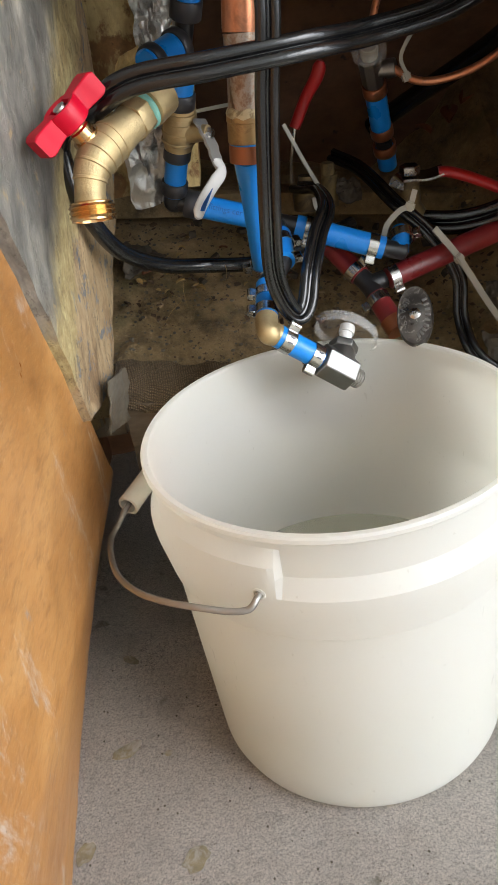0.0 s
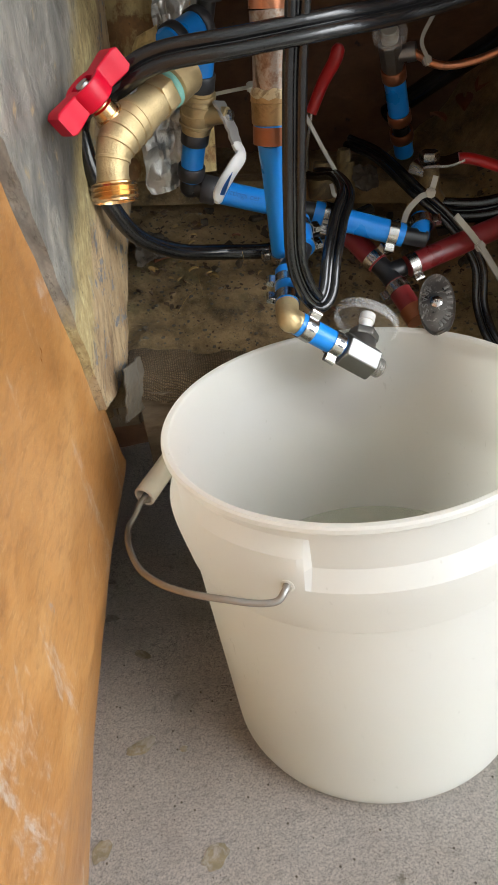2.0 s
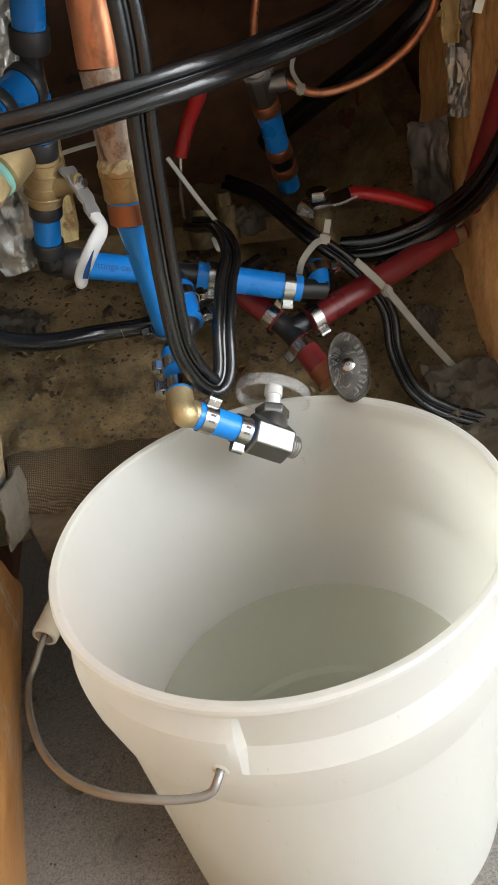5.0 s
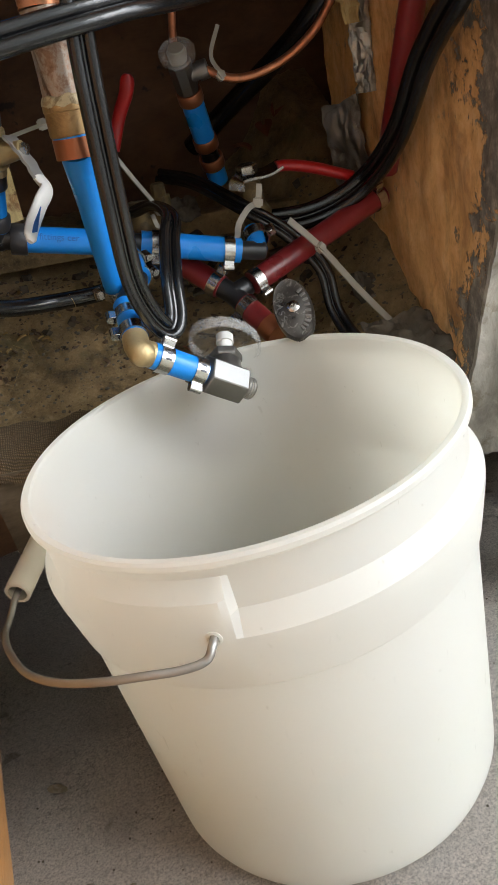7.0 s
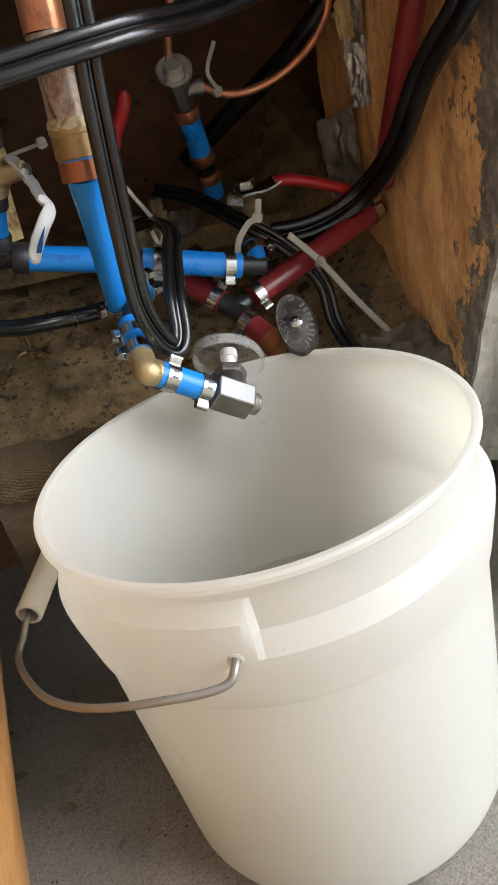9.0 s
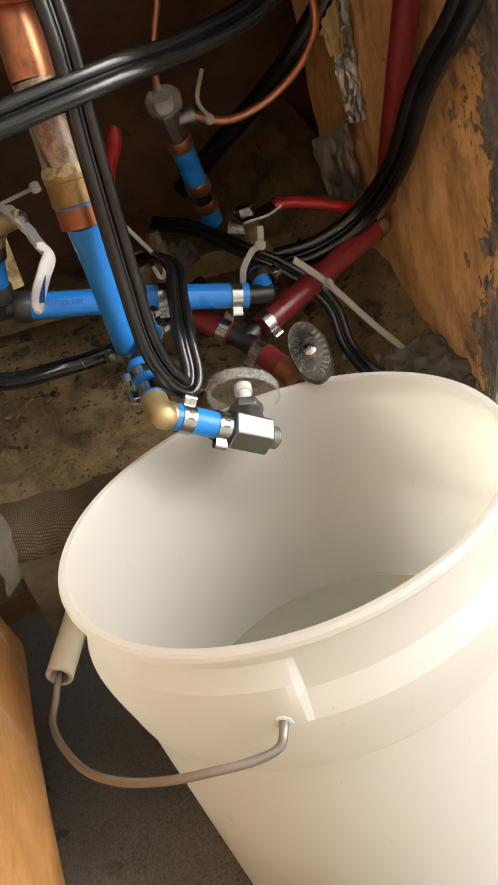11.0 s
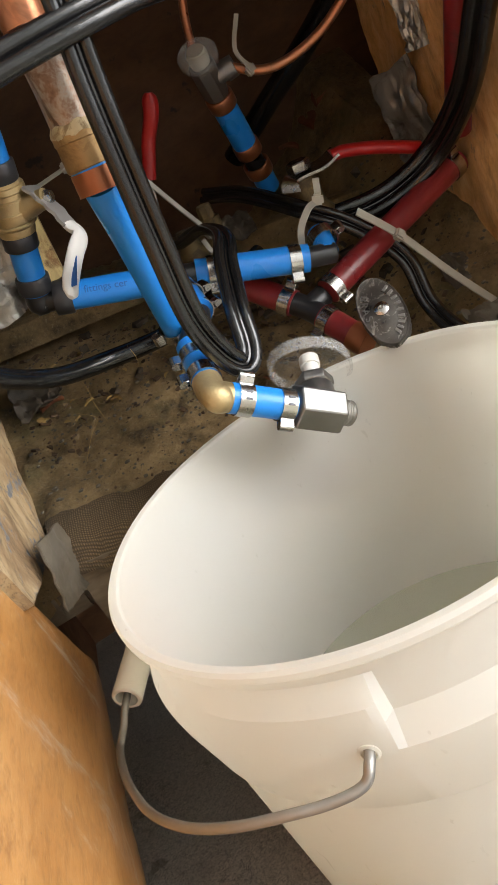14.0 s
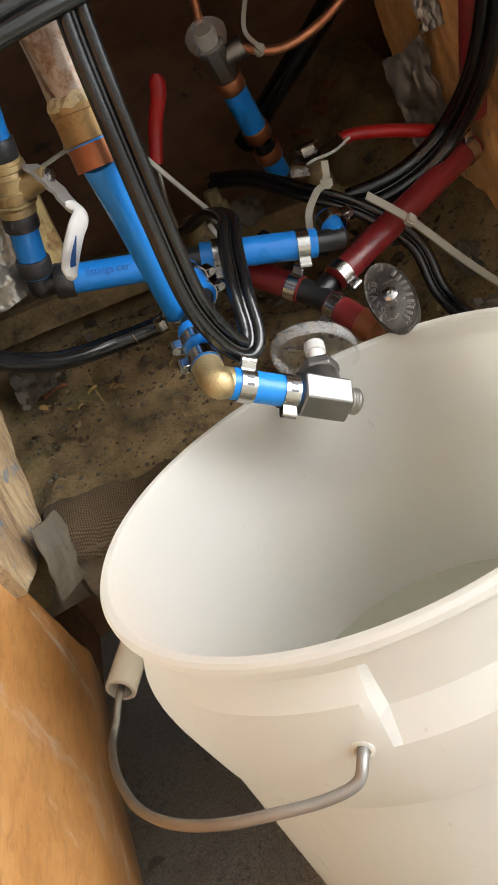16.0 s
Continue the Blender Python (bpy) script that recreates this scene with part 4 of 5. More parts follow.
clamp(RT - da * 0.016, da, 0.0088, (0.3, 0.1, 1), red)
bm = tube([RT - da * 0.014, RT, RT + (RE - RT) * 0.4], 0.0078, 16, 4)
turned(RT, db, [(0, 0.0078), (0.014, 0.0074)], 16, bm)
part("tee", bm, BLACK_PLASTIC, red, "black plastic tee")
pipe(RB + db * 0.004, RX, 0.0088, RED, red, "red plastic pipe")
clamp(RB + db * 0.008, db, 0.0088, (0.4, -0.6, -0.6), red)
clamp(RX - db * 0.006, db, 0.0088, (0.3, -0.5, 0.8), red)
dr = (RE - RT).normalized()
pipe(RT + dr * 0.011, RE, 0.0086, RED, red, "short red pipe")
clamp(RT + dr * 0.016, dr, 0.0086, (-1, 0.1, -0.2), red)
part("end_ring", turned(RE - dr * 0.008, dr, [(0, 0.0086), (0, 0.0096), (0.012, 0.0096), (0.012, 0.007)], 24), RING, red, "rusty ring")
pipe(V((0.198, 0.092, 0.450)), V((0.199, 0.190, 0.318)), 0.0085, RED, red, "red pipe rising along the post")

# the chromed oval tap handle
KC = V((0.0770, 0.107, 0.2650))
kn = V((-0.20, -0.66, 0.72)).normalized()
knob = thing("oval_tap", KC, "chromed oval tap handle with a fluted edge", "tap")
kx = V((-0.03, -0.30, -0.93))
kx = (kx - kn * kx.dot(kn)).normalized()
KM = Matrix.Translation(KC) @ frame_of(kx, kn).to_4x4()
bm = bmesh.new()
rings = []
for f, z in [(0.55, -0.0075), (0.93, -0.007), (1.0, -0.0055), (1.0, 0.0), (0.96, 0.0015), (0.9, 0.0012), (0.55, 0.0026), (0.3, 0.0034), (0.02, 0.0036)]:
    ring = []
    for k in range(96):
        a = 2 * math.pi * k / 96
        flute = 1 + (0.018 * (k % 2) if f == 1.0 else 0)
        ring.append(bm.verts.new(KM @ V((0.0236 * f * flute * math.cos(a), 0.0130 * f * flute * math.sin(a), z))))
    rings.append(ring)
for p, q in zip(rings, rings[1:]):
    for k in range(96):
        bm.faces.new((p[k - 1], p[k], q[k], q[k - 1]))
bm.faces.new(rings[0][::-1])
bm.faces.new(rings[-1])
part("handle", bm, KNOB_METAL, knob, "chromed oval handle with fluted edge")
bm = turned(KM @ V((0, 0, 0.003)), kn, [(0, 0.0046), (0.0012, 0.0044), (0.0022, 0.003), (0.0024, 0.0012), (0.0016, 0.0006)], 20)
part("screw", bm, STEEL, knob, "steel screw")
part("spindle", turned(KM @ V((0, 0, -0.03)), kn, [(0, 0.006), (0.024, 0.006)], 16), BRASS, knob, "brass spindle")


def letter(char, size, m, mat, parent, depth=0.0004):
    cu = bpy.data.curves.new("letter", "FONT")
    cu.body, cu.size, cu.extrude, cu.align_x, cu.align_y = char, size, depth, "CENTER", "CENTER"
    tmp = bpy.data.objects.new("letter", cu)
    me = bpy.data.meshes.new_from_object(tmp)
    bpy.data.objects.remove(tmp)
    me.transform(m)
    me.materials.append(mat.m)
    ob = new("letter", me)
    ob.parent = parent
    if parent.type == "EMPTY":
        ob.matrix_parent_inverse = Matrix.Translation(parent.location).inverted()
    return ob


# the hose tap
OC = V((-0.1222, 0.0245, 0.3925))
WF = V((-0.0748, 0.078, 0.4417))
TS = V((-0.0870, 0.066, 0.4364))
bib = thing("hose_tap", WF, "cast brass hose tap with a red handle", "tap")
down = V((-0.02, -0.30, -0.95)).normalized()
BM = V((-0.1068, 0.044, 0.4245))
bw = (TS - BM).normalized()
bm = bmesh.new()
line = spline([OC - down * 0.002, V((-0.1212, 0.0255, 0.4030)), V((-0.1188, 0.0292, 0.4122)), V((-0.1140, 0.0350, 0.4190)), BM, V((-0.0977, 0.053, 0.4295)), TS, WF], 8)
girth = [(0, 0.0100), (0.12, 0.0088), (0.2, 0.0090), (0.32, 0.0104), (0.45, 0.0122), (0.58, 0.0124), (0.70, 0.0108), (0.82, 0.0106), (1, 0.0118)]
sweep(line, lambda i, n: circle(lerp_rows(girth, i / (n - 1)), 28), bm)
for s in (0.24, 0.34, 0.44, 0.52, 0.60):
    i = int(s * (len(line) - 1))
    w = (line[i + 1] - line[i - 1]).normalized()
    rr = lerp_rows(girth, i / (len(line) - 1))
    part("rib", turned(line[i] - w * 0.0013, w, [(0, rr - 0.0005), (0.0007, rr + 0.0005), (0.0019, rr + 0.0005), (0.0026, rr - 0.0005)], 28, None, True), BRASS, bib)
part("body", bm, BRASS, bib, "cast brass tap body")
bm = turned(OC - down * 0.0055, down, [(0, 0.0095), (0.0012, 0.0125)] + [(0.0020 + 0.0013 * k, 0.0137 if k % 2 else 0.0124) for k in range(7)] + [(0.0110, 0.0126), (0.0112, 0.0108), (0.003, 0.0100), (0.003, 0.002)], 36, None, True)
part("hose_thread", bm, BRASS_CLEAN, bib, "bright threaded outlet")
bm = turned(TS - bw * 0.0125, bw, [(0, 0.0105), (0, 0.0126), (0.001, 0.0132), (0.0095, 0.0132), (0.0105, 0.0124)], 6)
bmesh.ops.bevel(bm, geom=list(bm.edges), offset=0.0006, segments=1, affect="EDGES")
part("hex_nut", bm, BRASS, bib, "brass hexagon")
part("sealant", turned(TS - bw * 0.002, bw, [(0, 0.0112), (0.001, 0.0122), (0.003, 0.0124), (0.004, 0.0114)], 28), TEAL, bib, "green thread sealant")
part("inlet", turned(TS + bw * 0.002, bw, [(0, 0.0118), (0.001, 0.0132), (0.016, 0.0132), (0.017, 0.0118)], 28), BRASS, bib)
HC2 = V((-0.1253, 0.033, 0.4428))
hw = (HC2 - V((-0.1160, 0.0385, 0.4262))).normalized()
part("bonnet", turned(HC2 - hw * 0.020, hw, [(0, 0.0088), (0.006, 0.0086), (0.006, 0.0070), (0.011, 0.0068), (0.012, 0.0056), (0.019, 0.0052)], 24), BRASS_CLEAN, bib, "brass bonnet and stem")
wing = V((-0.1157, 0.040, 0.456)) - V((-0.1386, 0.022, 0.4343))
wing = (wing - hw * wing.dot(hw)).normalized()
HM = Matrix.Translation(HC2) @ frame_of(wing, hw).to_4x4()
bm = turned(HM @ V((0, 0, -0.006)), hw, [(0, 0.0095), (0.001, 0.0112), (0.0115, 0.0116), (0.013, 0.0108), (0.0125, 0.0072), (0.008, 0.0066)], 32)
for s in (1, -1):
    ring = lambda i, n: [(x * lerp_rows([(0, 0.75), (0.35, 0.8), (0.75, 1.0), (1, 0.98)], i / (n - 1)), y * lerp_rows([(0, 0.8), (0.8, 1.0), (0.93, 0.97), (1, 0.8)], i / (n - 1))) for x, y in ((-0.0072, -0.0064), (-0.0064, -0.0072), (0.0064, -0.0072), (0.0072, -0.0064), (0.0072, 0.0064), (0.0064, 0.0072), (-0.0064, 0.0072), (-0.0072, 0.0064))]
    sweep([HM @ V((s * (0.006 + 0.0195 * k / 8), 0, 0.001)) for k in range(9)], ring, bm, hw)
part("handle", bm, HANDLE_RED, bib, "red enamelled tee handle")
part("screw", turned(HM @ V((0, 0, 0.002)), hw, [(0, 0.0050), (0.003, 0.0048), (0.005, 0.0038), (0.0045, 0.001)], 20), STEEL, bib, "steel handle screw")

# the stop valve at the back with its copper tube
FA, FB = V((0.079, 0.250, 0.4150)), V((0.0915, 0.286, 0.3560))
far = thing("back_stop_valve", FB, "chromed stop valve with a clear knob on a blue pipe", "tap")
df = (FB - FA).normalized()
pipe(along(FA, FB, 0.28), along(FA, FB, 0.8), R_PEX, BLUE, far, "blue plastic pipe")
for s in (0.2, 0.82):
    crimp(along(FA, FB, s), df, R_PEX - 0.0006, far, RING, 0.010, "copper crimp ring")
pipe(along(FA, FB, 0.86), along(FA, FB, 1.06), 0.0072, BLACK_PLASTIC, far, "black fitting")
pipe(along(FA, FB, 1.1), along(FA, FB, 1.4), R_PEX - 0.0004, BLUE, far, "lower blue pipe")
crimp(along(FA, FB, 1.1), df, R_PEX - 0.0004, far, RING, 0.010, "copper crimp ring")
bm = turned(FA - df * 0.016, df, [(0, 0.0085), (0.001, 0.0095), (0.022, 0.0092), (0.026, 0.0078)], 8)
nozzle = V((0.93, -0.35, 0.05)).normalized()
turned(FA - df * 0.003, nozzle, [(0, 0.0065), (0.012, 0.0062), (0.012, 0.0075), (0.019, 0.0072)], 12, bm)
part("valve_body", bm, CHROME, far, "chromed valve body")
kd = V((-0.12, -0.62, 0.78)).normalized()
bm = turned(FA - df * 0.012, kd, [(0, 0.007), (0.004, 0.0115), (0.008, 0.0135), (0.013, 0.0135), (0.0155, 0.0115), (0.0145, 0.009)], 28)
part("knob", bm, DIM_CLEAR, far, "clear plastic knob")
part("knob_core", turned(FA - df * 0.014, kd, [(0, 0.006), (0.010, 0.0075), (0.0135, 0.006)], 20), NYLON, far)
part("copper_tube", tube([FA - df * 0.003 + nozzle * 0.016, V((0.112, 0.236, 0.4070)), V((0.135, 0.233, 0.4060)), V((0.160, 0.226, 0.4135)), V((0.182, 0.216, 0.4300)), V((0.193, 0.21, 0.455)), V((0.19, 0.21, 0.52))], 0.0032, 12), COPPER, far, "thin bent copper tube")
part("copper_tube", tube([V((0.082, 0.27, 0.44)), V((0.09, 0.265, 0.47)), V((0.115, 0.255, 0.52))], 0.0030, 12), COPPER, far, "thin copper tube")

# the valve with the red lever on the ledge
LV = V((0.0985, 0.214, 0.3405))
gate = thing("red_lever_valve", LV - V((0, 0, 0.03)), "brass valve with a red vinyl lever lying over the ledge", "tap")
part("valve_body", turned(LV - V((0, 0, 0.04)), (0, 0, 1), [(0, 0.011), (0.012, 0.012), (0.018, 0.0085), (0.034, 0.0075), (0.036, 0.006)], 20), PLUG_BRASS, gate, "dull brass body")
part("nut", turned(LV + V((0, 0, 0.0015)), (0.05, -0.1, 1), [(0, 0.0075), (0.001, 0.0082), (0.006, 0.0082), (0.007, 0.0072)], 6), STEEL, gate, "zinc nut")
flat = ((-0.0065, -0.001), (0.0065, -0.001), (0.0065, 0.001), (-0.0065, 0.001))
part("lever", sweep(spline([LV + V((-0.011, 0, -0.008)), LV + V((-0.008, 0, -0.001)), LV, LV + V((0.014, -0.002, -0.001)), LV + V((0.026, -0.004, 0.002))], 8), lambda i, n: flat, None, V((0, -0.35, 0.93))), STEEL, gate, "zinc plated lever")
bm = sweep(spline([LV + V((0.022, -0.003, 0.0005)), LV + V((0.032, -0.004, -0.001)), LV + V((0.052, -0.007, -0.009)), V((0.1765, 0.204, 0.3180))], 8), lambda i, n: [(x * lerp_rows([(0, 0.9), (0.9, 1), (1, 0.6)], i / (n - 1)), y) for x, y in circle(0.0072, 16, 0.6)], None, V((0, 0, 1)))
part("lever_sleeve", bm, RED_GRIP, gate, "red vinyl sleeve")
gate2 = thing("upright_lever_valve", (0.012, 0.27, 0.34), "brass valve with an upright red lever", "tap")
bm = sweep(spline([V((0.0405, 0.262, 0.4300)), V((0.036, 0.264, 0.418)), V((0.0262, 0.27, 0.4030)), V((0.0145, 0.272, 0.3810))], 8), lambda i, n: [(x * lerp_rows([(0, 0.45), (0.06, 0.85), (0.15, 1), (1, 0.85)], i / (n - 1)), y) for x, y in circle(0.0056, 16, 0.7)], None, V((0, -1, 0.3)))
part("lever_sleeve", bm, RED_GRIP, gate2, "red vinyl sleeve")
part("lever", sweep(spline([V((0.0150, 0.272, 0.3830)), V((0.0115, 0.272, 0.368)), V((0.0085, 0.276, 0.352)), V((0.0075, 0.28, 0.335))], 6), lambda i, n: circle(0.0016, 8), None, V((0, -1, 0.3))), STEEL, gate2, "zinc plated lever")
part("valve_body", turned(V((0.018, 0.285, 0.308)), (0.1, 0, 1), [(0, 0.011), (0.014, 0.012), (0.02, 0.008), (0.03, 0.007)], 20), PLUG_BRASS, gate2, "dull brass body")

# the copper run overhead
run = thing("overhead_copper_pipe", (0.0, 0.06, 0.50), "copper pipe with a brass joint and red plastic end", "pipe")
OA, OB = V((-0.14, 0.068, 0.5330)), V((0.098, 0.058, 0.4885))
do = (OB - OA).normalized()
pipe(OA, OB, 0.0112, COPPER, run, "copper pipe")
part("joint", turned(OB - do * 0.002, do, [(0, 0.0108), (0.001, 0.0122), (0.024, 0.0122), (0.025, 0.0108)], 28), SOLDER, run, "brass joint")
crimp(OB + do * 0.03, do, 0.0098, run, RING, 0.01, "copper crimp ring")
pipe(OB + do * 0.022, OB + do * 0.12, 0.0095, RED, run, "red plastic pipe")

# ---- cables ----


def cable(name, points, r, label, gap=0.0, up=None, step=10, category="cable"):
    """A round cord, or a flat twin cord when gap is given."""
    line = spline(points, step)
    if not gap:
        return single(name, sweep(line, lambda i, n: circle(r, 14)), CABLE, label, category)
    bm = bmesh.new()
    for s in (-1, 1):
        sweep(line, lambda i, n: [(x + s * gap / 2, y) for x, y in circle(r, 16)], bm, up)
    # the thin web between the two cores
    sweep(line, lambda i, n: [(-gap / 2, -r * 0.25), (gap / 2, -r * 0.25), (gap / 2, r * 0.25), (-gap / 2, r * 0.25)], bm, up)
    return single(name, bm, CABLE, label, category)


cable("twin_cable", [(-0.155, 0.110, 0.405), (-0.140, 0.085, 0.430), (-0.1150, 0.056, 0.4425), (-0.0880, 0.0460, 0.4540), (-0.0420, 0.0405, 0.4562), (0.0118, 0.0506, 0.4578), (0.0530, 0.0780, 0.4578), (0.1050, 0.1000, 0.4640), (0.150, 0.110, 0.485), (0.19, 0.12, 0.52)], 0.0041, "glossy black twin cable slung across the pipes", 0.0084, V((0, -0.88, 0.47)))
cable("hanging_cable", [(-0.0055, 0.040, 0.560), (-0.0075, 0.0440, 0.490), (-0.0098, 0.0470, 0.4640), (-0.0135, 0.0510, 0.4380), (-0.0170, 0.0560, 0.4050), (-0.0205, 0.0640, 0.3640), (-0.0222, 0.0770, 0.3230), (-0.0165, 0.0885, 0.2960), (-0.0085, 0.0945, 0.2835), (-0.0012, 0.1010, 0.2885), (0.0050, 0.1140, 0.3080), (0.0150, 0.1380, 0.3280), (0.0255, 0.1700, 0.3370), (0.024, 0.215, 0.340), (0.01, 0.26, 0.335)], 0.0035, "looped black twin cable hanging before the pipes", 0.0078, V((0.25, -0.9, 0.3)))
cable("floor_cable", [(-0.150, 0.100, 0.450), (-0.1465, 0.094, 0.420), (-0.1440, 0.091, 0.3950), (-0.1376, 0.0950, 0.3700), (-0.1271, 0.1170, 0.3415), (-0.1038, 0.1440, 0.3195), (-0.0737, 0.1630, 0.3085), (-0.0317, 0.1690, 0.3025), (0.005, 0.19, 0.304), (0.05, 0.215, 0.309)], 0.0058, "thick black cable sagging over the dirt", 0)
cable("side_cable", [(0.190, -0.020, 0.470), (0.188, 0.040, 0.4240), (0.188, 0.0664, 0.4080), (0.188, 0.0951, 0.3882), (0.188, 0.1271, 0.3579), (0.187, 0.1545, 0.3370), (0.180, 0.185, 0.3165), (0.160, 0.198, 0.3045), (0.1345, 0.203, 0.3005), (0.105, 0.21, 0.303)], 0.0048, "black twin cable running down the post", 0.0098, V((-0.8, -0.5, 0.2)))
cable("thin_cable", [(0.045, 0.285, 0.352), (0.0656, 0.2529, 0.3427), (0.0850, 0.2080, 0.3225), (0.1100, 0.1900, 0.2965), (0.1270, 0.1760, 0.2660), (0.1260, 0.1640, 0.2350), (0.1300, 0.1400, 0.2130), (0.150, 0.13, 0.195), (0.19, 0.12, 0.175)], 0.0030, "thin black twin cable over the red pipe", 0.0062, V((-0.3, -0.8, 0.5)))
cable("back_cable", [(0.215, 0.20, 0.47), (0.1850, 0.235, 0.4350), (0.1620, 0.27, 0.412), (0.1250, 0.31, 0.3850), (0.09, 0.34, 0.36)], 0.0085, "thick black hose at the back of the recess")
cable("low_cable", [(0.195, 0.11, 0.158), (0.215, 0.10, 0.142), (0.26, 0.10, 0.12)], 0.0042, "black cable end beside the post")

# ---- cable ties ----


def tie(points, at, label="dirty white nylon cable tie", width=0.0036, up=(0, -0.7, 0.7)):
    t = thing("cable_tie", at, label, "cable tie", "cable ties")
    strip = ((-width / 2, -0.0006), (width / 2, -0.0006), (width / 2, 0.0006), (-width / 2, 0.0006))
    part("strap", sweep(spline(points, 6), lambda i, n: strip, None, V(up)), NYLON, t)
    way = V(points[1]) - V(points[0])
    part("lock", block(at, (0.0068, 0.0072, 0.0058), frame_of(way, up), 0.0012), NYLON, t)
    return t


tie([(0.0028, 0.222, 0.3925), (0.0160, 0.224, 0.3620), (0.0290, 0.229, 0.3335), (0.028, 0.222, 0.326), (0.022, 0.214, 0.325), (0.020, 0.214, 0.335)], (0.0285, 0.228, 0.3345), width=0.003)
tie([(0.0945, 0.176, 0.3385), (0.0905, 0.177, 0.3270), (0.082, 0.174, 0.325), (0.072, 0.172, 0.317), (0.069, 0.176, 0.307)], (0.0902, 0.176, 0.3265), width=0.0042)
tie([(0.1060, 0.164, 0.3100), (0.1239, 0.162, 0.2850), (0.1480, 0.162, 0.2430), (0.1725, 0.160, 0.2035)], (0.1239, 0.161, 0.2845), width=0.0052)
tie([(0.104, 0.236, 0.4120), (0.100, 0.238, 0.426), (0.110, 0.236, 0.4440)], (0.1035, 0.237, 0.411), width=0.0028)

# ---- printing and raised marks ----
TEXT_AT = HA + (HB - HA) * 0.62
toward = V((-0.03, -0.88, 0.36))
toward = (toward - dh * toward.dot(dh)).normalized()
cu = bpy.data.curves.new("print", "FONT")
cu.body, cu.size, cu.extrude, cu.align_x, cu.align_y = "fittings cer", 0.0062, 0.0, "CENTER", "CENTER"
tmp = bpy.data.objects.new("print", cu)
bm = bmesh.new()
bm.from_mesh(bpy.data.meshes.new_from_object(tmp))
bpy.data.objects.remove(tmp)
bmesh.ops.transform(bm, verts=bm.verts, matrix=Matrix.Translation(TEXT_AT + toward * (R_PEX + 0.0003)) @ Matrix((dh, toward.cross(dh), toward)).transposed().to_4x4())
part("print", bm, DARK_INK, level, "faint dark printing", smooth=False)
bm = bmesh.new()
grip_way = (TIP - H3).normalized()
for k in range(5):
    block(along(H3, TIP, 0.52 + 0.075 * k) + V((0.0022, -0.0042, 0.0006)), (0.0045, 0.0006, 0.0034), frame_of(grip_way, nose), 0, bm)
part("mark", bm, BLUE_INK, sleeve, "blue bars", smooth=False)
for k in range(9):
    a = radians(14 + 14.5 * k)
    bm = block(KM @ V((0.0172 * math.cos(a), 0.0094 * math.sin(a), 0.0023)), (0.0040, 0.0019, 0.0010), KM.to_3x3() @ Matrix.Rotation(math.atan2(math.sin(a) * 0.0158, math.cos(a) * 0.0106), 3, "Z"), 0.0003, None, 1)
    part("raised_bar", bm, CHROME, knob)
for k, char in enumerate("BRASS"):
    a = radians(224 + 17.5 * k)
    place = KM @ Matrix.Translation((0.0160 * math.cos(a), 0.0088 * math.sin(a), 0.0026)) @ Matrix.Rotation(a + radians(90), 4, "Z")
    letter(char, 0.0062, place, CHROME, knob)

# ---- scraps, foil and debris ----


def crumple(name, corners, mat, label, category, amount=0.006, scale=60, n=26, group=""):
    """A crumpled sheet between four corners: low left, low right, high right, high left."""
    a, b, c, d = [V(q) for q in corners]
    face = (b - a).cross(d - a).normalized()

    def at(u, v):
        p = (a * (1 - u) + b * u) * (1 - v) + (d * (1 - u) + c * u) * v
        f = noise.cell(p * scale * 2.2) * 0.35 + noise.fractal(p * scale, 0.6, 2.0, 4)
        e = 0.5 * amount * V((noise.noise(p * 90), noise.noise(p * 90 + V((7, 0, 0))), noise.noise(p * 90 + V((0, 9, 0)))))
        return p + face * (amount * 0.6 * f) + e

    return single(name, sheet(n, n, at, face * -0.0012), mat, label, category, group)


crumple("foil_scrap", [(-0.121, 0.188, 0.352), (-0.088, 0.192, 0.356), (-0.082, 0.192, 0.428), (-0.122, 0.186, 0.43)], FOIL, "crumpled dirty foil behind the hose tap", "foil", 0.006, 38)
crumple("foil_scrap", [(-0.098, 0.197, 0.445), (-0.066, 0.2, 0.45), (-0.058, 0.2, 0.53), (-0.093, 0.197, 0.53)], FOIL, "wrinkled silver foil stuck on the stud", "foil", 0.006, 95, 40)
crumple("foil_scrap", [(0.182, 0.250, 0.285), (0.200, 0.224, 0.283), (0.201, 0.225, 0.372), (0.181, 0.252, 0.367)], FOIL_DULL, "dull grey foil wrapped round the post foot", "foil", 0.005, 40)
crumple("foil_scrap", [(0.2000, 0.222, 0.372), (0.2080, 0.206, 0.372), (0.2130, 0.198, 0.470), (0.2040, 0.216, 0.470)], FOIL, "torn foil strip along the post", "foil", 0.007, 90)
crumple("plastic_scrap", [(0.158, 0.196, 0.222), (0.178, 0.19, 0.218), (0.18, 0.206, 0.240), (0.16, 0.212, 0.243)], DIRTY_FILM, "small balled plastic scrap on the ledge", "plastic sheet", 0.006, 90, 18)
crumple("plastic_scrap", [(0.045, 0.262, 0.318), (0.066, 0.258, 0.316), (0.068, 0.274, 0.330), (0.047, 0.278, 0.332)], DIRTY_FILM, "small plastic scrap on the dirt", "plastic sheet", 0.005, 90, 16)
crumple("plastic_scrap", [(-0.150, 0.240, 0.288), (-0.118, 0.246, 0.284), (-0.112, 0.270, 0.294), (-0.150, 0.272, 0.306)], DIRTY_FILM, "torn grey plastic half buried in dirt", "plastic sheet", 0.008, 55)
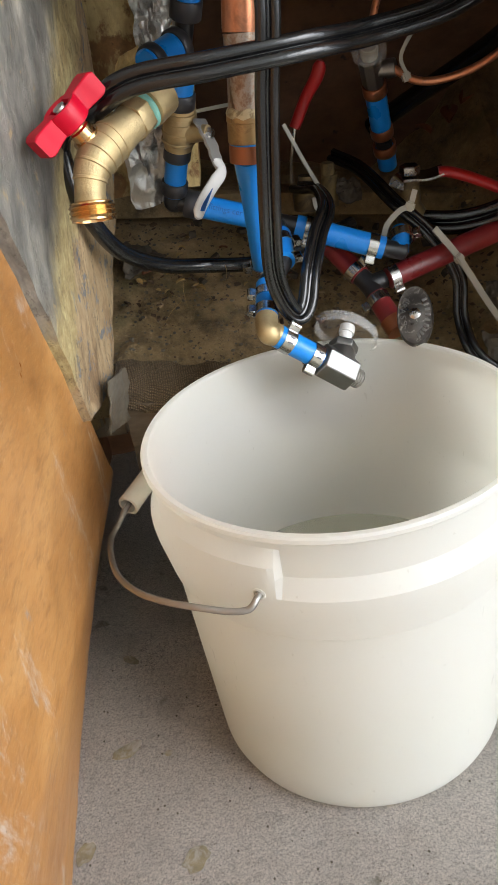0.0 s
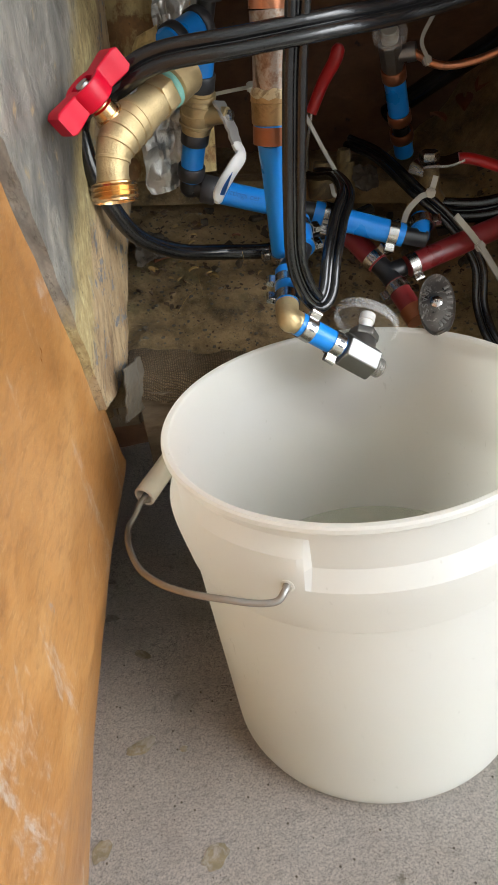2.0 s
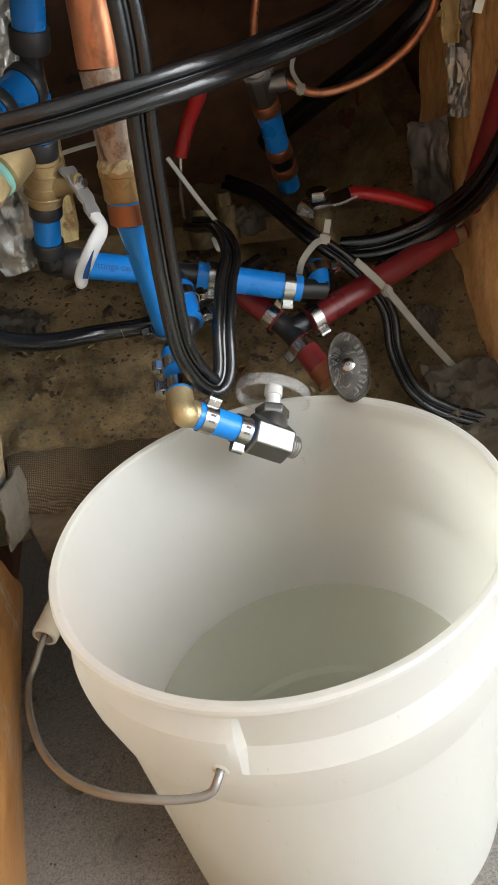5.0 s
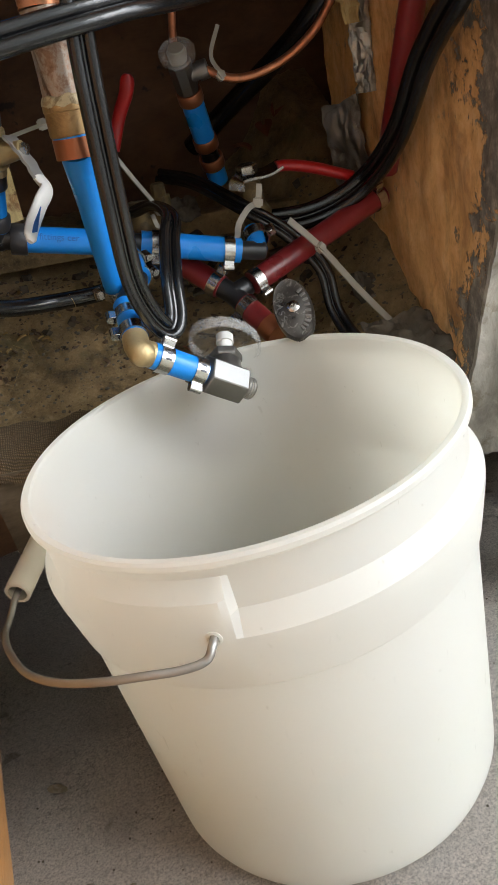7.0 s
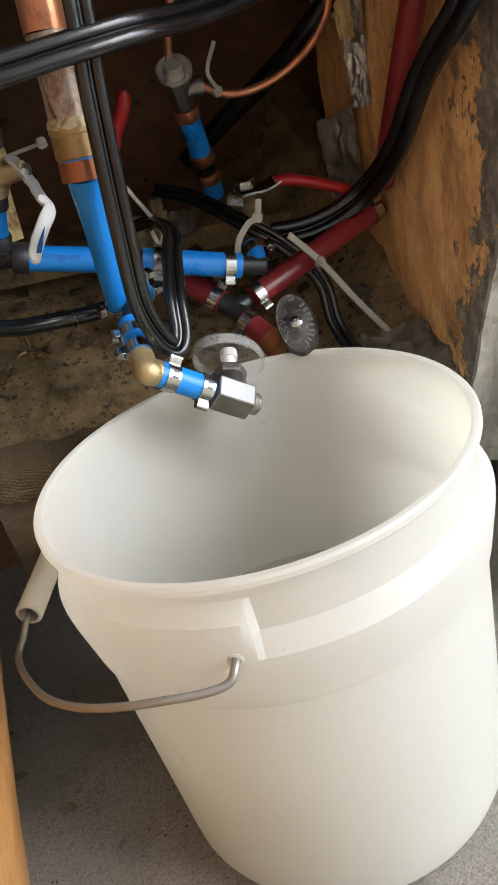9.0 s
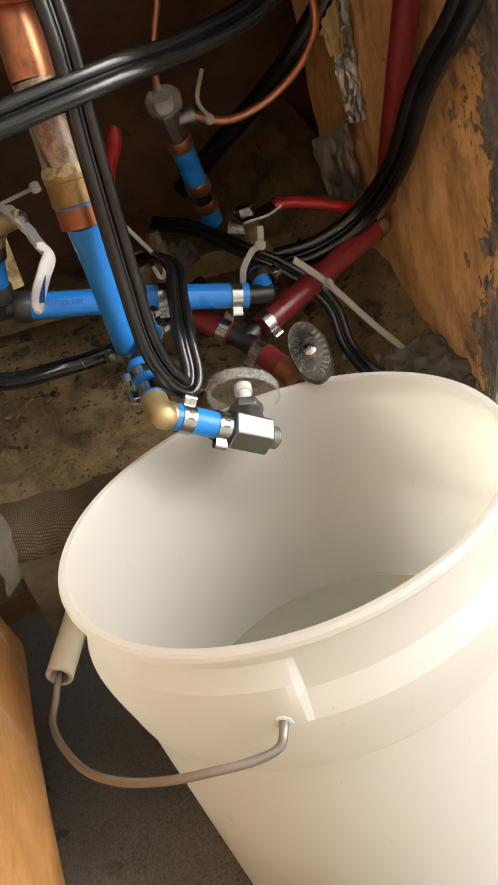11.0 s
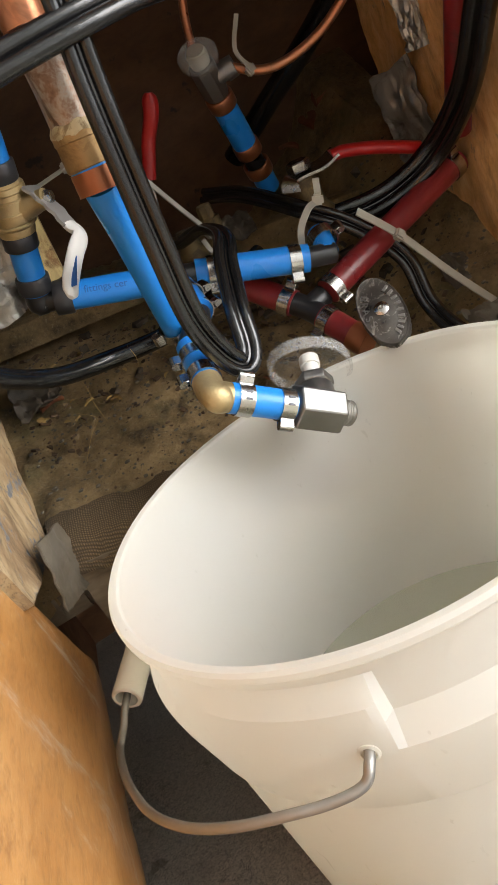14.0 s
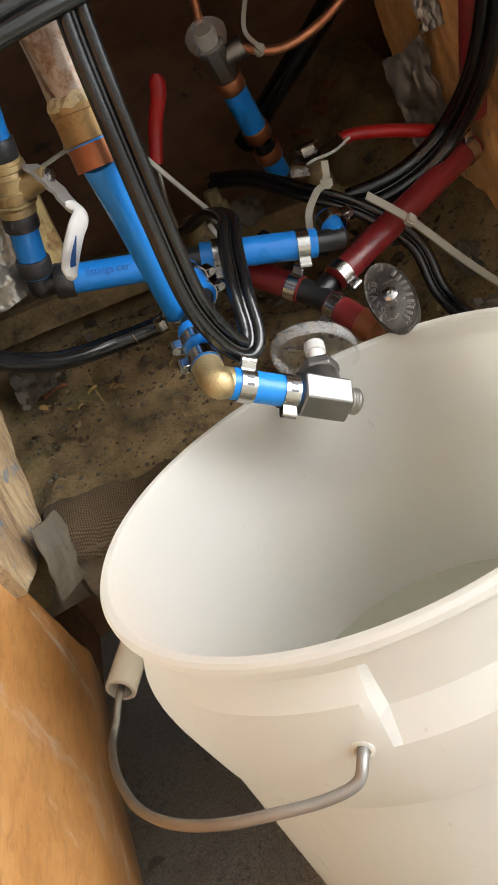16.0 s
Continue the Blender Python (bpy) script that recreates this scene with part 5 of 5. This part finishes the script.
crumple("post_wrap", [(-0.157, 0.074, 0.220), (-0.149, 0.120, 0.207), (-0.1465, 0.127, 0.248), (-0.1495, 0.075, 0.262)], RAG, "dusty plastic folded over the post foot", "plastic sheet", 0.003, 40)
crumple("rag", [(0.138, 0.122, 0.186), (0.200, 0.100, 0.180), (0.205, 0.150, 0.214), (0.145, 0.165, 0.218)], RAG, "grubby rag bunched beside the post", "rag", 0.009, 55)
crumple("torn_paper", [(-0.118, 0.180, 0.4430), (-0.098, 0.182, 0.4450), (-0.094, 0.182, 0.464), (-0.110, 0.180, 0.460)], YELLOW_WOOD, "torn flap of yellowed board", "scrap", 0.006, 90, 14)
for y0, z0, s in ((0.214, 0.45, 1.0), (0.222, 0.475, 1.3)):
    crumple("torn_paper", [(0.196, y0, z0 - 0.03 * s), (0.204, y0 - 0.01, z0 - 0.03 * s), (0.208, y0 - 0.012, z0 + 0.03), (0.199, y0, z0 + 0.03)], YELLOW_WOOD, "hanging flap of yellowed board", "scrap", 0.005, 90, 12)

rail = thing("back_rail", (0.02, 0.34, 0.3), "dusty wooden rail lying along the back of the ledge", "rail")
bm = bmesh.new()
sweep(spline([(-0.17, 0.332, 0.333), (-0.05, 0.334, 0.318), (0.08, 0.333, 0.3), (0.21, 0.332, 0.28)], 8), lambda i, n: [(-0.014, -0.014), (0.014, -0.014), (0.014, 0.006), (0.010, 0.008), (-0.010, 0.008), (-0.014, 0.006)], bm, V((0, 0, 1)))
part("timber", bm, SOIL, rail)


def on_ledge(x, y, lift=0.0):
    return V((x, y, ledge_z(x, y) + rough_at((x, y, 0), 22, 0.006) + rough_at((x, y, 3), 90, 0.0022) + lift))


def leaf(at, length, turn, mat, name, label, group):
    """A curled dry leaf or flake."""
    m = Matrix.Translation(at) @ Euler((random.uniform(-0.35, 0.35), random.uniform(-0.35, 0.35), turn)).to_matrix().to_4x4()

    def spot(u, v):
        w = math.sin(math.pi * min(0.97, 0.05 + u)) ** 0.7 * 0.28
        s = (v - 0.5) * 2
        return m @ V(((u - 0.5) * length, s * w * length, 0.16 * length * s * s + 0.12 * length * math.sin(3 * u)))

    return single(name, sheet(8, 4, spot, (0, 0, -0.0004)), mat, label, "leaf" if mat is LEAF else "chip", group)


random.seed(4)
for k in range(26):
    x, y = random.uniform(-0.145, -0.02), random.uniform(0.235, 0.31)
    leaf(on_ledge(x, y, 0.002), random.uniform(0.004, 0.010), random.uniform(0, 6.3), LEAF, "dry_leaf", "small curled dry leaf on the dirt", "leaves on the ledge")
for k in range(16):
    x, y = random.uniform(-0.14, 0.18), random.uniform(0.16, 0.31)
    leaf(on_ledge(x, y, 0.002), random.uniform(0.004, 0.009), random.uniform(0, 6.3), LEAF, "dry_leaf", "small curled dry leaf on the dirt", "leaves on the ledge")
for x, y, length, turn in ((-0.128, 0.262, 0.020, 0.5), (-0.062, 0.288, 0.009, 0.6), (0.016, 0.205, 0.018, 1.4), (-0.005, 0.26, 0.009, 0.2), (0.11, 0.27, 0.012, 2.0)):
    leaf(on_ledge(x, y, 0.003), length, turn, CHIP, "bark_chip", "reddish chip of bark on the dirt", "bark chips")
for x, y, z, length, turn in ((0.176, 0.392, 0.350, 0.03, 1.3), (0.205, 0.398, 0.362, 0.04, 0.4), (0.15, 0.395, 0.34, 0.02, 2.2)):
    leaf(V((x, y, z)), length, turn, CHIP, "wood_splinter", "brown splinter of wood at the back", "splinters")



def crumbs(name, count, lo, hi, y0, y1, mat, label, flat=0.45):
    """Loose angular bits strewn over the dirt."""
    verts, faces = [], []
    for k in range(count):
        x, y = random.uniform(-0.15, 0.19), random.uniform(y0, y1)
        size = random.uniform(lo, hi) * random.uniform(0.6, 1.0)
        turn = Euler((random.uniform(-0.6, 0.6), random.uniform(-0.6, 0.6), random.uniform(0, 6.3))).to_matrix()
        q, n0 = on_ledge(x, y, size * 0.15), len(verts)
        for cx, cy, cz in itertools.product((-1, 1), repeat=3):
            verts.append(q + turn @ V((cx * size * random.uniform(0.3, 0.6), cy * size * random.uniform(0.15, 0.38), cz * size * flat * random.uniform(0.15, 0.4))))
        faces += [[n0 + i for i in f] for f in ((0, 1, 3, 2), (4, 6, 7, 5), (0, 4, 5, 1), (2, 3, 7, 6), (0, 2, 6, 4), (1, 5, 7, 3))]
    me = bpy.data.meshes.new(name)
    me.from_pydata(verts, [], faces)
    me.materials.append(mat.m)
    tagged(new(name, me), label, "debris", kind="stuff")


crumbs("bark_crumbs", 260, 0.003, 0.008, 0.2, 0.33, BARK, "dark crumbs of bark strewn over the dirt")
crumbs("wood_crumbs", 190, 0.002, 0.006, 0.14, 0.33, STRAW, "pale tan bits of straw and wood on the dirt", 0.3)
crumbs("dirt_clods", 60, 0.008, 0.016, 0.25, 0.34, CLOD, "dark clods of dirt at the back of the ledge", 0.8)
crumbs("fine_litter", 500, 0.001, 0.003, 0.135, 0.33, BARK, "fine dark litter over the dirt", 0.6)

bm = bmesh.new()
for k in range(1150):
    x, y = random.uniform(-0.16, 0.2), random.uniform(0.13, 0.33)
    r = random.choice((0.0007, 0.0009, 0.0012, 0.0017))
    q = on_ledge(x, y, r * 0.4)
    bmesh.ops.create_icosphere(bm, subdivisions=1, radius=r, matrix=Matrix.Translation(q) @ Matrix.Diagonal((random.uniform(0.7, 1.4), random.uniform(0.7, 1.4), 0.7, 1)))
single("grit", bm, STONE, "loose grit and crumbs strewn over the dirt", "grit", kind="stuff", smooth=False)

bm = bmesh.new()
for k in range(420):
    x, y = random.uniform(-0.24, 0.3), random.uniform(-0.32, 0.08)
    if x * x + y * y < 0.0117 or x < -0.21:
        continue
    r = random.choice((0.0004, 0.0006, 0.0009))
    bmesh.ops.create_icosphere(bm, subdivisions=1, radius=r, matrix=Matrix.Translation((x, y, r * 0.3)))
single("sand_grains", bm, STONE, "scattered grains of sand on the concrete", "grit", kind="stuff", smooth=False)

for pts in ([(-0.093, 0.166, 0.3085), (-0.0925, 0.163, 0.298), (-0.094, 0.168, 0.288), (-0.0935, 0.175, 0.272)], [(-0.107, 0.18, 0.285), (-0.1, 0.195, 0.272), (-0.11, 0.2, 0.262), (-0.12, 0.19, 0.252)], [(-0.058, 0.162, 0.31), (-0.057, 0.158, 0.302), (-0.059, 0.164, 0.294)]):
    single("root_hair", tube(pts, 0.00015, 6), LEAF, "fine pale root hair hanging from the cable", "fibre", "root hairs")

# drops of water on the inside of the pail
bm = bmesh.new()
for k in range(16):
    a, z = radians(random.gauss(78, 14)), random.uniform(0.19, 0.243)
    r = lerp_rows([(0.011, 0.1020), (0.165, 0.1115), (0.205, 0.1140), (0.2105, 0.1158), (0.216, 0.1166), (0.25, 0.1172)], z)
    s = random.choice((0.0006, 0.0008, 0.0012))
    bmesh.ops.create_icosphere(bm, subdivisions=2, radius=s, matrix=Matrix.Translation((r * math.cos(a), r * math.sin(a), z)) @ Matrix.Diagonal((0.7, 0.7, 1.1, 1)))
single("water_drops", bm, CLEAR, "clear water drops clinging inside the pail", "water", kind="stuff")

bm = turned((0, 0, 0.0075), (0, 0, 1), [(0, 0.0988), (0.004, 0.1014), (0.0875, 0.1065), (0.0880, 0.1063)], 96)
single("water", bm, WATER, "cloudy pale green water standing in the pail", "water")

nub = thing("brass_plug", (0.039, 0.275, 0.33), "small brass plug standing in the dirt", "plug")
part("cap", turned((0.0395, 0.277, 0.338), (0.05, -0.1, 1), [(0, 0.006), (0.008, 0.006), (0.010, 0.005)], 8), PLUG_BRASS, nub)
part("base", turned((0.0395, 0.28, 0.31), (0.05, -0.1, 1), [(0, 0.008), (0.028, 0.0072)], 16), PLUG_BRASS, nub)
tie([(0.155, 0.046, 0.492), (0.153, 0.042, 0.478), (0.150, 0.045, 0.468), (0.146, 0.048, 0.455)], (0.1535, 0.0425, 0.481), width=0.004)
tie([(-0.098, 0.225, 0.4090), (-0.060, 0.222, 0.4120), (-0.035, 0.215, 0.4140)], (-0.034, 0.214, 0.4142), width=0.0026)


def stain(x, y, r, stretch, turn, name="floor_stain"):
    """A thin dried patch on the concrete with a ragged edge."""
    bm = bmesh.new()
    rim = []
    for k in range(40):
        a = 2 * math.pi * k / 40
        q = r * (1 + 0.35 * noise.noise(V((math.cos(a) * 1.6 + x * 90, math.sin(a) * 1.6, y * 70))))
        px, py = q * math.cos(a) * stretch, q * math.sin(a)
        rim.append(bm.verts.new((x + px * math.cos(turn) - py * math.sin(turn), y + px * math.sin(turn) + py * math.cos(turn), 0.0004)))
    bm.faces.new(rim)
    single(name, bm, STAIN, "dried brown stain on the concrete floor", "stain", "floor stains", smooth=False)


stain(-0.184, -0.030, 0.0065, 2.0, 0.5)
stain(-0.127, -0.124, 0.0075, 1.3, 0.9)
stain(-0.151, -0.037, 0.0028, 1.2, 0.2)
stain(-0.205, -0.11, 0.006, 1.4, 1.2)
stain(-0.19, 0.065, 0.004, 2.2, -0.6)
